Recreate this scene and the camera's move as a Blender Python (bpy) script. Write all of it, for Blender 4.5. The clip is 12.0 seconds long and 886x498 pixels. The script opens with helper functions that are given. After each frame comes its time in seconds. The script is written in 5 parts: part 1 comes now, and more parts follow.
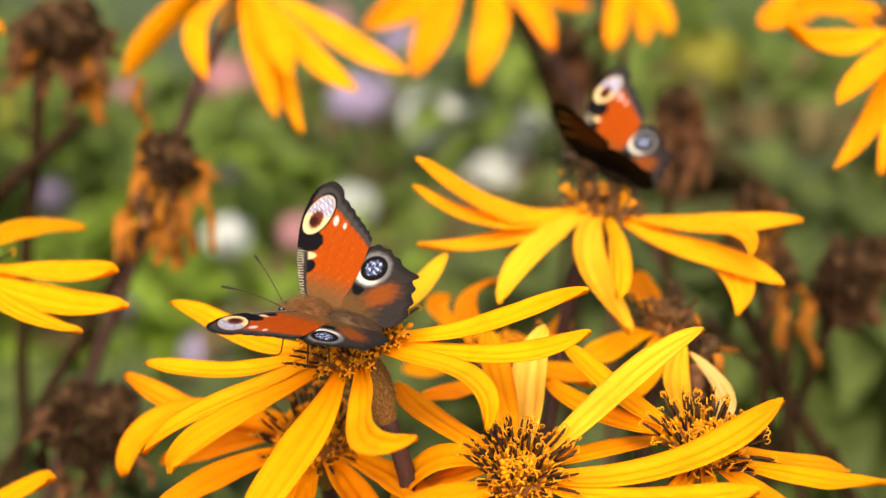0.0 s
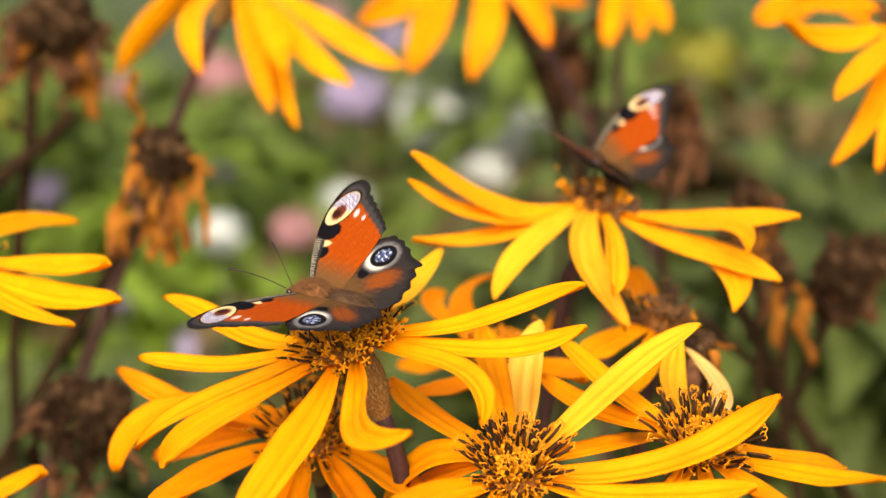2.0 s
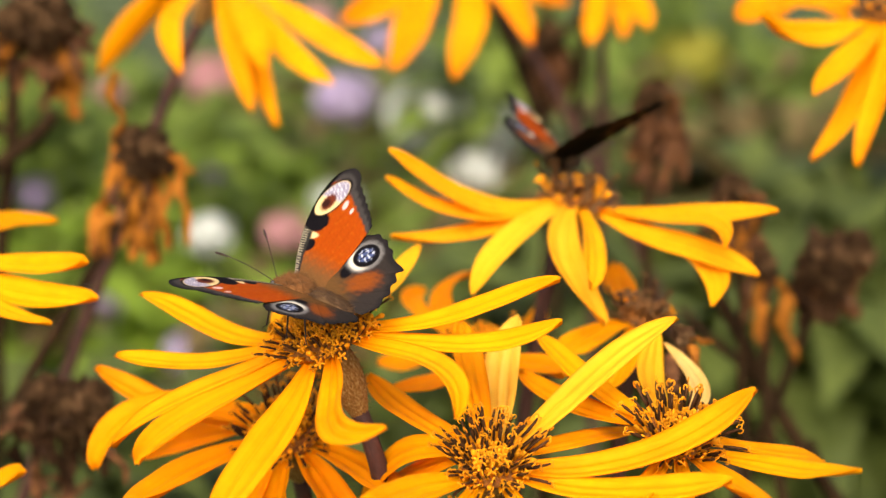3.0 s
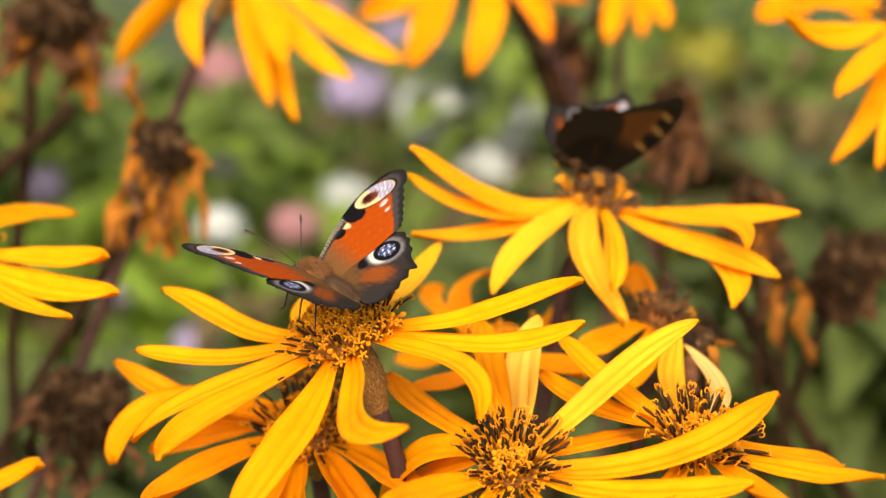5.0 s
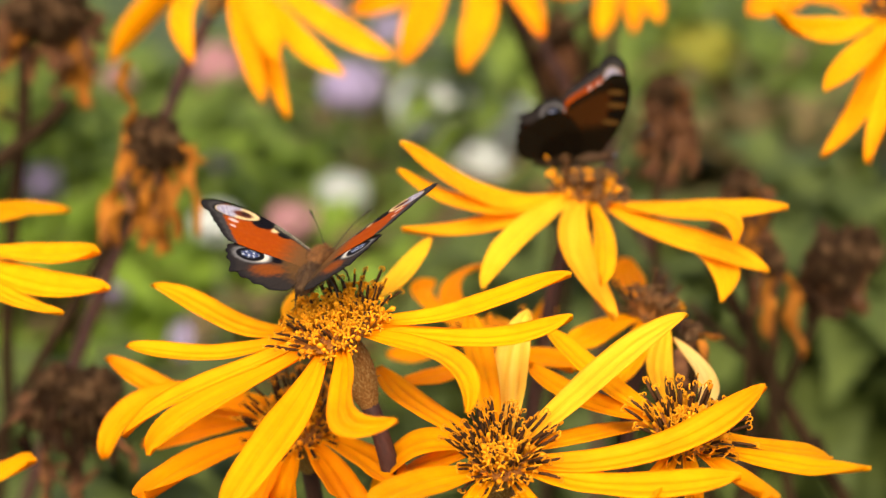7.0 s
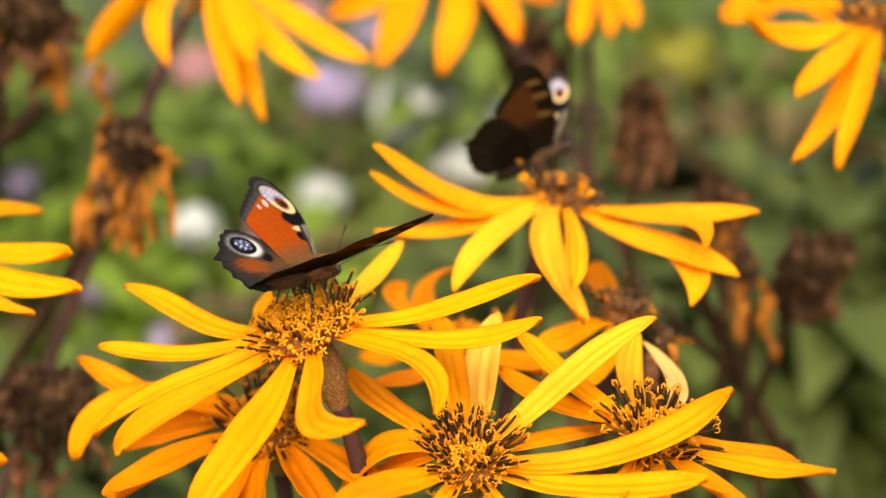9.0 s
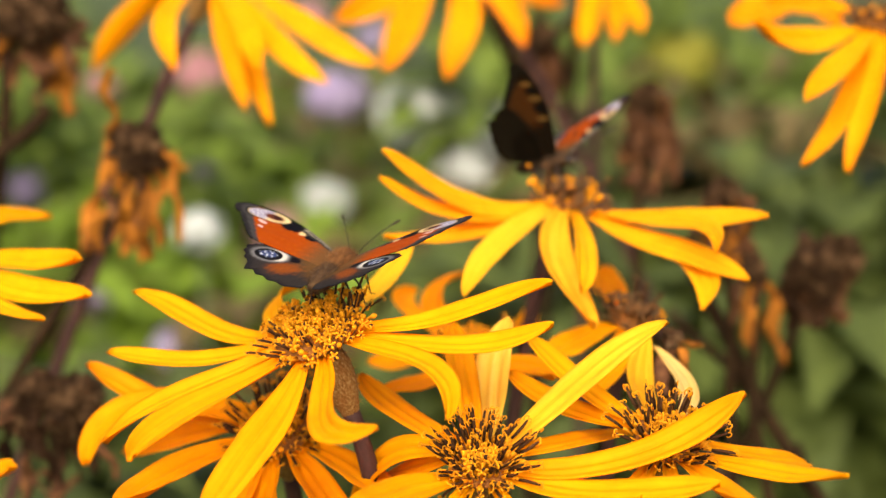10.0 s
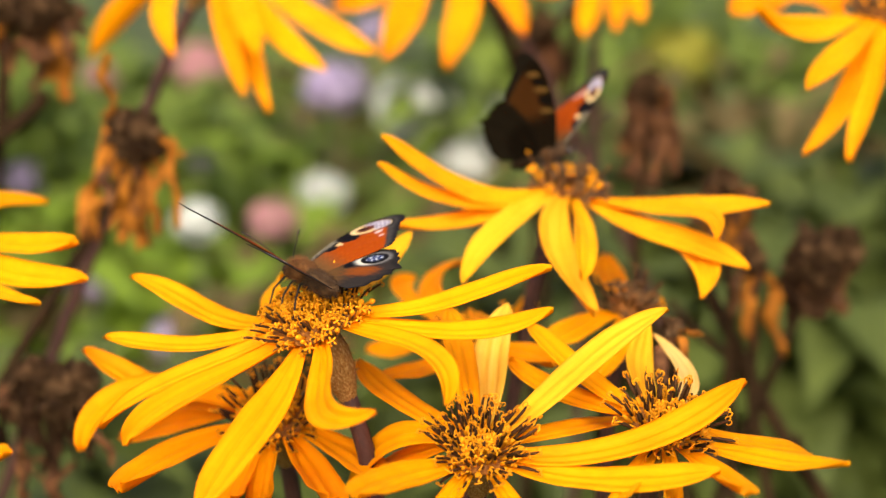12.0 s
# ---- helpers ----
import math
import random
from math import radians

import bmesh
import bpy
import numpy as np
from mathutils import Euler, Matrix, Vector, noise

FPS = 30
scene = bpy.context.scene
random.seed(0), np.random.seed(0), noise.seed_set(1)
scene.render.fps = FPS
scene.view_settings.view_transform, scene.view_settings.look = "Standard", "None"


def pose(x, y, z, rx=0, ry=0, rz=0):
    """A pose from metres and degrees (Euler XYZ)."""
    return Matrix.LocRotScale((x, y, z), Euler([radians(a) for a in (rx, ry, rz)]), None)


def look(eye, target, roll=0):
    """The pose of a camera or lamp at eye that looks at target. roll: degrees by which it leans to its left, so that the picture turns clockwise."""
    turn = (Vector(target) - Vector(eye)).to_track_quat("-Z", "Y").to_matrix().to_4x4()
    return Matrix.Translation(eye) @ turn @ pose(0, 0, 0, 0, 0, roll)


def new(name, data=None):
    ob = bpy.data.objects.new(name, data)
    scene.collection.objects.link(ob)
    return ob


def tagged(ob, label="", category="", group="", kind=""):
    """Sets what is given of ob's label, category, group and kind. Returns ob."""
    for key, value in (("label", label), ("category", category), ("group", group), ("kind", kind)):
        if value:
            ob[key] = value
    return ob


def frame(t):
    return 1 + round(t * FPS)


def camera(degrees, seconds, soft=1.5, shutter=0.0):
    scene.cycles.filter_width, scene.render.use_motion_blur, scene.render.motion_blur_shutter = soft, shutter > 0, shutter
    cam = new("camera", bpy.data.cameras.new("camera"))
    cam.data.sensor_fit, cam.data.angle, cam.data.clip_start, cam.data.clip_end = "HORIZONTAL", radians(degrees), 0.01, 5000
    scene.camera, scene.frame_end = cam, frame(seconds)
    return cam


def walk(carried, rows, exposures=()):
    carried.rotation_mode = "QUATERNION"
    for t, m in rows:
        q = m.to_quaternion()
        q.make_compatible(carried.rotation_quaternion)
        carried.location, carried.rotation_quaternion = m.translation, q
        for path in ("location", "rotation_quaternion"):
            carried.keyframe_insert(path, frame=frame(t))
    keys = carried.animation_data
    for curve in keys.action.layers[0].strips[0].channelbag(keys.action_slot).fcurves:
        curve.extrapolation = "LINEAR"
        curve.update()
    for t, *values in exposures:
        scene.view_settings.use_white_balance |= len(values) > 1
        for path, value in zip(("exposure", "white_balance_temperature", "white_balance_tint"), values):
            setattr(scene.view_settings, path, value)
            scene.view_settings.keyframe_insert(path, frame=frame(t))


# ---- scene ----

# ---------------------------------------------------------------- camera
LENS = 30.0
cam = camera(LENS, 12.0, soft=1.3)
cam.data.dof.use_dof = True
cam.data.dof.focus_distance = 0.364
cam.data.dof.aperture_fstop = 9.4
PATH = [
    (0.0, pose(0.0208, -0.35894, 1.12462, 74.125, 0.533, -0.111)),
    (0.5, pose(0.01917, -0.35722, 1.12228, 73.963, 0.574, -0.022)),
    (1.0, pose(0.01852, -0.35606, 1.12284, 74.047, 0.164, -0.229)),
    (1.5, pose(0.0192, -0.35586, 1.12201, 74.0, 0.485, -0.284)),
    (2.0, pose(0.02044, -0.35675, 1.12282, 74.102, 0.276, -0.256)),
    (2.5, pose(0.0228, -0.35705, 1.12119, 74.186, 0.548, -0.583)),
    (4.5, pose(0.02545, -0.35787, 1.122, 74.107, 0.206, -0.336)),
    (5.0, pose(0.02088, -0.35609, 1.12231, 73.955, -0.094, -0.14)),
    (5.5, pose(0.02043, -0.35616, 1.12204, 74.0, -0.0, 0.0)),
    (6.0, pose(0.02331, -0.35824, 1.12391, 73.892, 0.08, -0.22)),
    (6.5, pose(0.02212, -0.35985, 1.11966, 73.999, 0.068, -0.194)),
    (7.0, pose(0.02296, -0.35799, 1.1226, 73.81, 0.085, -0.256)),
    (7.5, pose(0.0259, -0.35969, 1.12323, 73.979, 0.044, -0.602)),
    (9.5, pose(0.02456, -0.35948, 1.12261, 73.95, -0.434, -0.789)),
    (10.0, pose(0.02338, -0.35897, 1.12262, 74.101, -0.249, -0.765)),
    (10.5, pose(0.02371, -0.35822, 1.12056, 74.186, -0.219, -0.857)),
    (11.0, pose(0.02376, -0.35673, 1.12066, 73.953, -0.362, -0.775)),
    (11.5, pose(0.02357, -0.35725, 1.12116, 74.17, -0.319, -0.635)),
    (12.0, pose(0.02311, -0.35705, 1.11988, 73.917, -0.566, -0.756)),
]
walk(cam, PATH)

# ---------------------------------------------------------------- daylight
world = bpy.data.worlds.new("daylight")
scene.world = world
world.use_nodes = True
wn = world.node_tree.nodes
sky = wn.new("ShaderNodeTexSky")
sky.sky_type = 'NISHITA'
sky.sun_disc = False
sky.sun_elevation = radians(46)
sky.sun_rotation = radians(190)
sky.air_density = 1.0
sky.dust_density = 7.0
wn["Background"].inputs["Strength"].default_value = 0.15
world.node_tree.links.new(sky.outputs["Color"], wn["Background"].inputs["Color"])
sun = new("sun", bpy.data.lights.new("sun", 'SUN'))
sun.data.energy = 3.1
sun.data.angle = radians(68)
sun.data.color = (1.0, 0.945, 0.80)
sun.matrix_world = look((-0.24, -1.83, 3.03), (0.1, 0.1, 1.0))
scene.view_settings.exposure = 0.55


# ---------------------------------------------------------------- materials
def material(name):
    m = bpy.data.materials.new(name)
    m.use_nodes = True
    return m, m.node_tree.nodes, m.node_tree.links, m.node_tree.nodes["Principled BSDF"]


def link_noise(nodes, links, scale, detail=4.0, source="Object", stretch=None, rough=0.6):
    co = nodes.new("ShaderNodeTexCoord")
    n = nodes.new("ShaderNodeTexNoise")
    n.inputs["Scale"].default_value = scale
    n.inputs["Detail"].default_value = detail
    n.inputs["Roughness"].default_value = rough
    if stretch:
        mp = nodes.new("ShaderNodeMapping")
        mp.inputs["Scale"].default_value = stretch
        links.new(co.outputs[source], mp.inputs["Vector"])
        links.new(mp.outputs["Vector"], n.inputs["Vector"])
    else:
        links.new(co.outputs[source], n.inputs["Vector"])
    return n


def ramp(nodes, links, fac, stops):
    r = nodes.new("ShaderNodeValToRGB")
    while len(r.color_ramp.elements) < len(stops):
        r.color_ramp.elements.new(0.5)
    for e, (p, c) in zip(r.color_ramp.elements, stops):
        e.position, e.color = p, (*c, 1)
    links.new(fac, r.inputs["Fac"])
    return r


def mixed(nodes, links, fac, a, b, blend='MIX'):
    m = nodes.new("ShaderNodeMix")
    m.data_type, m.blend_type = 'RGBA', blend
    for sock, v in ((m.inputs[0], fac), (m.inputs[6], a), (m.inputs[7], b)):
        if isinstance(v, (int, float)):
            sock.default_value = v
        elif isinstance(v, tuple):
            sock.default_value = (*v, 1)
        else:
            links.new(v, sock)
    return m.outputs[2]


def bumped(nodes, links, b, height, strength, distance):
    bp = nodes.new("ShaderNodeBump")
    bp.inputs["Strength"].default_value = strength
    bp.inputs["Distance"].default_value = distance
    links.new(height, bp.inputs["Height"])
    links.new(bp.outputs["Normal"], b.inputs["Normal"])
    return bp


def surface(name, stops, scale, rough=0.6, bump=0.3, depth=0.0004, detail=5.0, stretch=None, source="Object", spec=0.3, vary=0.0, thin=0.0):
    """A mottled surface: noise colours, fine relief, some change from piece to piece; thin lets light through."""
    m, nd, ln, b = material(name)
    n = link_noise(nd, ln, scale, detail, source, stretch)
    col = ramp(nd, ln, n.outputs["Fac"], stops).outputs["Color"]
    if vary:
        info = nd.new("ShaderNodeObjectInfo")
        hsv = nd.new("ShaderNodeHueSaturation")
        mr = nd.new("ShaderNodeMapRange")
        mr.inputs["To Min"].default_value, mr.inputs["To Max"].default_value = 1 - vary, 1 + vary
        ln.new(info.outputs["Random"], mr.inputs["Value"])
        ln.new(mr.outputs["Result"], hsv.inputs["Value"])
        ln.new(col, hsv.inputs["Color"])
        col = hsv.outputs["Color"]
    ln.new(col, b.inputs["Base Color"])
    b.inputs["Roughness"].default_value = rough
    b.inputs["Specular IOR Level"].default_value = spec
    n2 = link_noise(nd, ln, scale * 4, 3.0, source, stretch)
    bumped(nd, ln, b, n2.outputs["Fac"], bump, depth)
    if thin:
        lit(nd, ln, b, col, thin)
    return m


def lit(nd, ln, b, col, amount):
    """Thin tissue: part of the light goes through."""
    tr = nd.new("ShaderNodeBsdfTranslucent")
    ln.new(col, tr.inputs["Color"])
    mx = nd.new("ShaderNodeMixShader")
    mx.inputs["Fac"].default_value = amount
    ln.new(b.outputs["BSDF"], mx.inputs[1])
    ln.new(tr.outputs["BSDF"], mx.inputs[2])
    ln.new(mx.outputs["Shader"], nd["Material Output"].inputs["Surface"])


def petal_material(name, pale, deep, tip):
    """Ray floret tissue: streaks along the petal (its UV), crease shade painted between its three shallow folds, deeper
    colour in patches and at the tip.
    """
    m, nd, ln, b = material(name)
    info = nd.new("ShaderNodeObjectInfo")
    far = nd.new("ShaderNodeMath")
    far.operation = 'MULTIPLY'
    far.inputs[1].default_value = 60.0
    ln.new(info.outputs["Random"], far.inputs[0])
    streak = link_noise(nd, ln, 1.0, 4.0, "UV", (1.6, 9.0, 1.0))
    fine = link_noise(nd, ln, 1.0, 3.0, "UV", (5.0, 70.0, 1.0))
    for n in (streak, fine):
        n.noise_dimensions = '4D'
        ln.new(far.outputs[0], n.inputs["W"])
    patch = link_noise(nd, ln, 90.0, 3.0, "Object")
    col = ramp(nd, ln, streak.outputs["Fac"], [(0.25, deep), (0.75, pale)]).outputs["Color"]
    co = nd.new("ShaderNodeTexCoord")
    sep = nd.new("ShaderNodeSeparateXYZ")
    ln.new(co.outputs["UV"], sep.inputs["Vector"])
    along = ramp(nd, ln, sep.outputs["X"], [(0.0, (0.35, 0.35, 0.35)), (0.25, (0.0, 0.0, 0.0)), (0.8, (0.05, 0.05, 0.05)), (1.0, (0.35, 0.35, 0.35))]).outputs["Color"]
    col = mixed(nd, ln, along, col, tip)
    # Shade of the two grooves, and faintly the rims, multiplied into the colour.
    crease_shade = ramp(nd, ln, sep.outputs["Y"], [(0.0, (0.93, 0.88, 0.8)), (0.10, (1, 1, 1)), (0.28, (1, 1, 1)), (0.333, (0.86, 0.70, 0.4)), (0.385, (1, 1, 1)), (0.615, (1, 1, 1)), (0.667, (0.86, 0.70, 0.4)), (0.72, (1, 1, 1)), (0.9, (1, 1, 1)), (1.0, (0.93, 0.88, 0.8))]).outputs["Color"]
    col = mixed(nd, ln, 0.28, col, crease_shade, 'MULTIPLY')
    spots = ramp(nd, ln, patch.outputs["Fac"], [(0.45, (1, 1, 1)), (0.75, (0.95, 0.86, 0.7))]).outputs["Color"]
    col = mixed(nd, ln, 1.0, col, spots, 'MULTIPLY')
    hsv = nd.new("ShaderNodeHueSaturation")
    mr = nd.new("ShaderNodeMapRange")
    mr.inputs["To Min"].default_value, mr.inputs["To Max"].default_value = 0.494, 0.506
    ln.new(info.outputs["Random"], mr.inputs["Value"])
    ln.new(mr.outputs["Result"], hsv.inputs["Hue"])
    ln.new(col, hsv.inputs["Color"])
    col = hsv.outputs["Color"]
    ln.new(col, b.inputs["Base Color"])
    b.inputs["Roughness"].default_value = 0.52
    b.inputs["Specular IOR Level"].default_value = 0.04
    bumped(nd, ln, b, fine.outputs["Fac"], 0.35, 0.0004)
    lit(nd, ln, b, col, 0.36)
    return m


PETAL_PALE = petal_material("pale_yellow_petal", (0.96, 0.53, 0.030), (0.95, 0.43, 0.008), (0.94, 0.40, 0.006))
PETAL = petal_material("yellow_petal", (0.96, 0.436, 0.003), (0.95, 0.342, 0.001), (0.94, 0.318, 0.002))
PETAL_DEEP = petal_material("orange_petal", (0.95, 0.386, 0.002), (0.94, 0.300, 0.001), (0.93, 0.295, 0.002))
PETAL_SOFT = petal_material("soft_yellow_petal", (0.96, 0.475, 0.008), (0.95, 0.385, 0.004), (0.94, 0.36, 0.003))
PETAL_CREAM = petal_material("cream_yellow_petal", (0.96, 0.66, 0.11), (0.95, 0.53, 0.03), (0.95, 0.52, 0.03))
PETAL_BUFF = petal_material("buff_petal", (0.86, 0.62, 0.24), (0.80, 0.46, 0.09), (0.70, 0.36, 0.05))
PETAL_DRY = surface("withered_petal", [(0.28, (0.09, 0.030, 0.007)), (0.5, (0.33, 0.112, 0.012)), (0.75, (0.54, 0.20, 0.020))], 140, 0.75, 0.5, 0.0006, vary=0.35, thin=0.2, spec=0.08)
PETAL_BUFF_DRY = surface("pale_dry_petal", [(0.25, (0.14, 0.07, 0.04)), (0.5, (0.28, 0.16, 0.10)), (0.75, (0.40, 0.25, 0.17))], 140, 0.8, 0.5, 0.0006, vary=0.2, thin=0.2, spec=0.1)
PETAL_RUST = surface("rusty_petal", [(0.25, (0.035, 0.016, 0.009)), (0.5, (0.11, 0.046, 0.020)), (0.75, (0.30, 0.125, 0.040))], 140, 0.8, 0.5, 0.0006, vary=0.35, thin=0.2, spec=0.1)
PETAL_HUSK = surface("husk_petal", [(0.25, (0.008, 0.004, 0.002)), (0.55, (0.032, 0.015, 0.007)), (0.8, (0.10, 0.048, 0.022))], 150, 0.85, 0.6, 0.0006, vary=0.4, spec=0.04)
FLORET = surface("orange_floret", [(0.3, (0.58, 0.195, 0.003)), (0.7, (0.90, 0.37, 0.010))], 700, 0.6, 0.2, 0.0001, vary=0.3, thin=0.15, spec=0.1)
ANTHER = surface("dark_anther", [(0.3, (0.022, 0.009, 0.004)), (0.7, (0.085, 0.036, 0.012))], 600, 0.7, 0.2, 0.0001, vary=0.3, spec=0.08)
FLORET_OLD = surface("faded_floret", [(0.3, (0.05, 0.022, 0.008)), (0.7, (0.20, 0.085, 0.016))], 500, 0.6, 0.2, 0.0001, vary=0.4)
DISC = surface("disc_base", [(0.3, (0.10, 0.030, 0.004)), (0.7, (0.30, 0.10, 0.006))], 900, 0.8, 0.6, 0.0004)
BRACT = surface("downy_bract", [(0.25, (0.14, 0.055, 0.014)), (0.5, (0.34, 0.16, 0.035)), (0.75, (0.60, 0.40, 0.15))], 2200, 0.9, 1.0, 0.0005, stretch=(1, 1, 0.6), spec=0.1)
STEM = surface("brown_stem", [(0.3, (0.022, 0.008, 0.006)), (0.55, (0.065, 0.024, 0.017)), (0.8, (0.14, 0.065, 0.042))], 300, 0.7, 0.8, 0.0004, stretch=(1, 1, 0.2))
STEM_DARK = surface("dark_stem", [(0.3, (0.013, 0.007, 0.003)), (0.7, (0.044, 0.022, 0.009))], 200, 0.85, 0.6, 0.0004, stretch=(1, 1, 0.2), spec=0.08)
CORE = surface("seed_head", [(0.28, (0.006, 0.003, 0.002)), (0.5, (0.045, 0.022, 0.009)), (0.75, (0.20, 0.11, 0.050))], 190, 0.9, 0.9, 0.001, spec=0.08)


# ---------------------------------------------------------------- mesh tools
class Shape:
    """Collects vertices and faces with a material slot each, and UVs by vertex."""

    def __init__(self):
        self.v, self.f, self.m, self.uv = [], [], [], []

    def tube(self, pts, radii, seg=8, slot=0, squash=1.0):
        pts = [Vector(p) for p in pts]
        side = None
        base = len(self.v)
        for i, p in enumerate(pts):
            d = (pts[min(i + 1, len(pts) - 1)] - pts[max(i - 1, 0)]).normalized()
            if side is None:
                side = d.orthogonal().normalized()
            side = (side - d * side.dot(d)).normalized()
            up = d.cross(side)
            for k in range(seg):
                a = 2 * math.pi * k / seg
                self.v.append(p + radii[i] * (math.cos(a) * side + math.sin(a) * up * squash))
                self.uv.append((i / (len(pts) - 1), k / seg))
        for i in range(len(pts) - 1):
            for k in range(seg):
                a, b = base + i * seg + k, base + i * seg + (k + 1) % seg
                self.f.append((a, b, b + seg, a + seg))
                self.m.append(slot)
        for ring, flip in ((base, True), (base + (len(pts) - 1) * seg, False)):
            loop = tuple(ring + k for k in range(seg))
            self.f.append(loop[::-1] if flip else loop)
            self.m.append(slot)

    def blob(self, centre, size, rings=8, seg=12, slot=0, wobble=0.0, turn=None):
        """A closed, uneven ellipsoid."""
        base, c = len(self.v), Vector(centre)
        seedv = Vector((random.random() * 40, random.random() * 40, 0))
        for i in range(rings + 1):
            th = math.pi * i / rings
            for k in range(seg):
                a = 2 * math.pi * k / seg
                n = Vector((math.sin(th) * math.cos(a), math.sin(th) * math.sin(a), math.cos(th)))
                g = 1 + wobble * noise.noise(n * 2.3 + seedv)
                q = Vector((n.x * size[0], n.y * size[1], n.z * size[2])) * g
                self.v.append(c + (turn @ q if turn else q))
                self.uv.append((i / rings, k / seg))
        for i in range(rings):
            for k in range(seg):
                a, b = base + i * seg + k, base + i * seg + (k + 1) % seg
                self.f.append((a, a + seg, b + seg, b))
                self.m.append(slot)

    def mesh(self, name, mats, smooth=True):
        me = bpy.data.meshes.new(name)
        me.from_pydata([tuple(v) for v in self.v], [], self.f)
        for mt in mats:
            me.materials.append(mt)
        me.polygons.foreach_set("material_index", self.m)
        me.polygons.foreach_set("use_smooth", [smooth] * len(self.f))
        if len(self.uv) == len(self.v):
            uv = me.uv_layers.new(name="uv")
            idx = np.empty(len(me.loops), dtype=np.int32)
            me.loops.foreach_get("vertex_index", idx)
            uv.data.foreach_set("uv", np.array(self.uv, dtype=np.float32)[idx].ravel())
        me.validate()
        return me


def thing(name, m, label, category, group="", kind=""):
    ob = new(name)
    ob.empty_display_size = 0.005
    ob.matrix_world = m
    return tagged(ob, label, category, group, kind)


def part(name, me, parent, m=None, label=""):
    ob = new(name, me)
    ob.parent = parent
    if m is not None:
        ob.matrix_basis = m
    return tagged(ob, label)


def lean(n):
    """The turn that takes the z axis to n."""
    return Vector((0, 0, 1)).rotation_difference(Vector(n).normalized()).to_matrix()


# ---------------------------------------------------------------- flowers
def petal_mesh(az, rise, bend, side, length, width, roll, swing, dip, r, mat, crumple=0.0):
    """One ray floret: a long strap with two grooves, blunt toothed tip and a narrow claw. Degrees and millimetres."""
    N, W = 28, 12
    az, rise, bend, side, roll, swing, dip = (radians(a) for a in (az, rise, bend, side, roll, swing, dip))
    L, half = length / 1000, width / 2000
    ph = random.random() * 50
    wave = random.uniform(0.01, 0.05)
    taper = random.uniform(2.2, 4.2)
    p = Vector((math.cos(az) * r * 0.75, math.sin(az) * r * 0.75, -0.0002))
    pts, dirs = [], []
    for i in range(N + 1):
        s = i / N
        e, a = rise + bend * s + dip * s ** 3 + wave * math.sin(s * 6.283 + ph), az + side * s + swing * s ** 3
        if crumple:
            e, a = e + crumple * noise.noise(Vector((s * 5, ph, 7))), a + crumple * noise.noise(Vector((s * 5, ph, 11)))
        d = Vector((math.cos(e) * math.cos(a), math.cos(e) * math.sin(a), math.sin(e)))
        pts.append(p.copy()), dirs.append(d)
        p = p + d * (L + r * 0.25) / N
    cup, fold = random.uniform(0.10, 0.40), random.uniform(0.05, 0.12)
    sh = Shape()
    rows = []
    for i, (q, d) in enumerate(zip(pts, dirs)):
        s = i / N
        wv = Vector((0, 0, 1)).cross(d)
        wv = wv.normalized() if wv.length > 1e-4 else Vector((-math.sin(az), math.cos(az), 0))
        nv = d.cross(wv)
        rl = roll * min(1, s * 2.2) + (0.25 + 2 * crumple) * noise.noise(Vector((ph, s * (1.6 + 3 * crumple), 0)))
        wv, nv = wv * math.cos(rl) + nv * math.sin(rl), nv * math.cos(rl) - wv * math.sin(rl)
        out = 0.36 + 0.64 * math.sin(min(1, s / 0.56) * math.pi / 2)
        if s > 0.56:
            out *= 1 - 0.80 * ((s - 0.56) / 0.44) ** taper
        out *= 1 + 0.07 * noise.noise(Vector((s * 4, ph, 3)))
        row = []
        for k in range(W + 1):
            x = 2 * k / W - 1
            groove = fold * (0.5 * math.cos(x * math.pi * 3.0) - (1.1 if k in (4, 8) else 0.0))
            edge = (0.05 + 0.5 * crumple) * noise.noise(Vector((s * 7, x * 2, ph)))
            lift = cup * x * x + groove + edge
            tooth = 0.0
            if i == N:
                tooth = (0.0005 if k in (3, 9) else -0.0006 if k in (0, 12) else 0.0)
            row.append((q + wv * (x * half * out) + nv * (half * lift) + d * tooth, nv))
        rows.append(row)
    for off in (0.00012, -0.00012):
        for i, row in enumerate(rows):
            for k, (q, nv) in enumerate(row):
                sh.v.append(q + nv * off)
                sh.uv.append((i / N, k / W))
    size, w1 = (N + 1) * (W + 1), W + 1
    for i in range(N):
        for k in range(W):
            a = i * w1 + k
            sh.f.append((a, a + w1, a + w1 + 1, a + 1)), sh.m.append(0)
            sh.f.append((size + a, size + a + 1, size + a + w1 + 1, size + a + w1)), sh.m.append(0)
    rim = [k for k in range(w1)] + [i * w1 + W for i in range(1, N + 1)] + [N * w1 + k for k in range(W - 1, -1, -1)] + [i * w1 for i in range(N - 1, 0, -1)]
    for a, b in zip(rim, rim[1:] + rim[:1]):
        sh.f.append((a, b, size + b, size + a)), sh.m.append(0)
    return sh.mesh("petal", [mat])


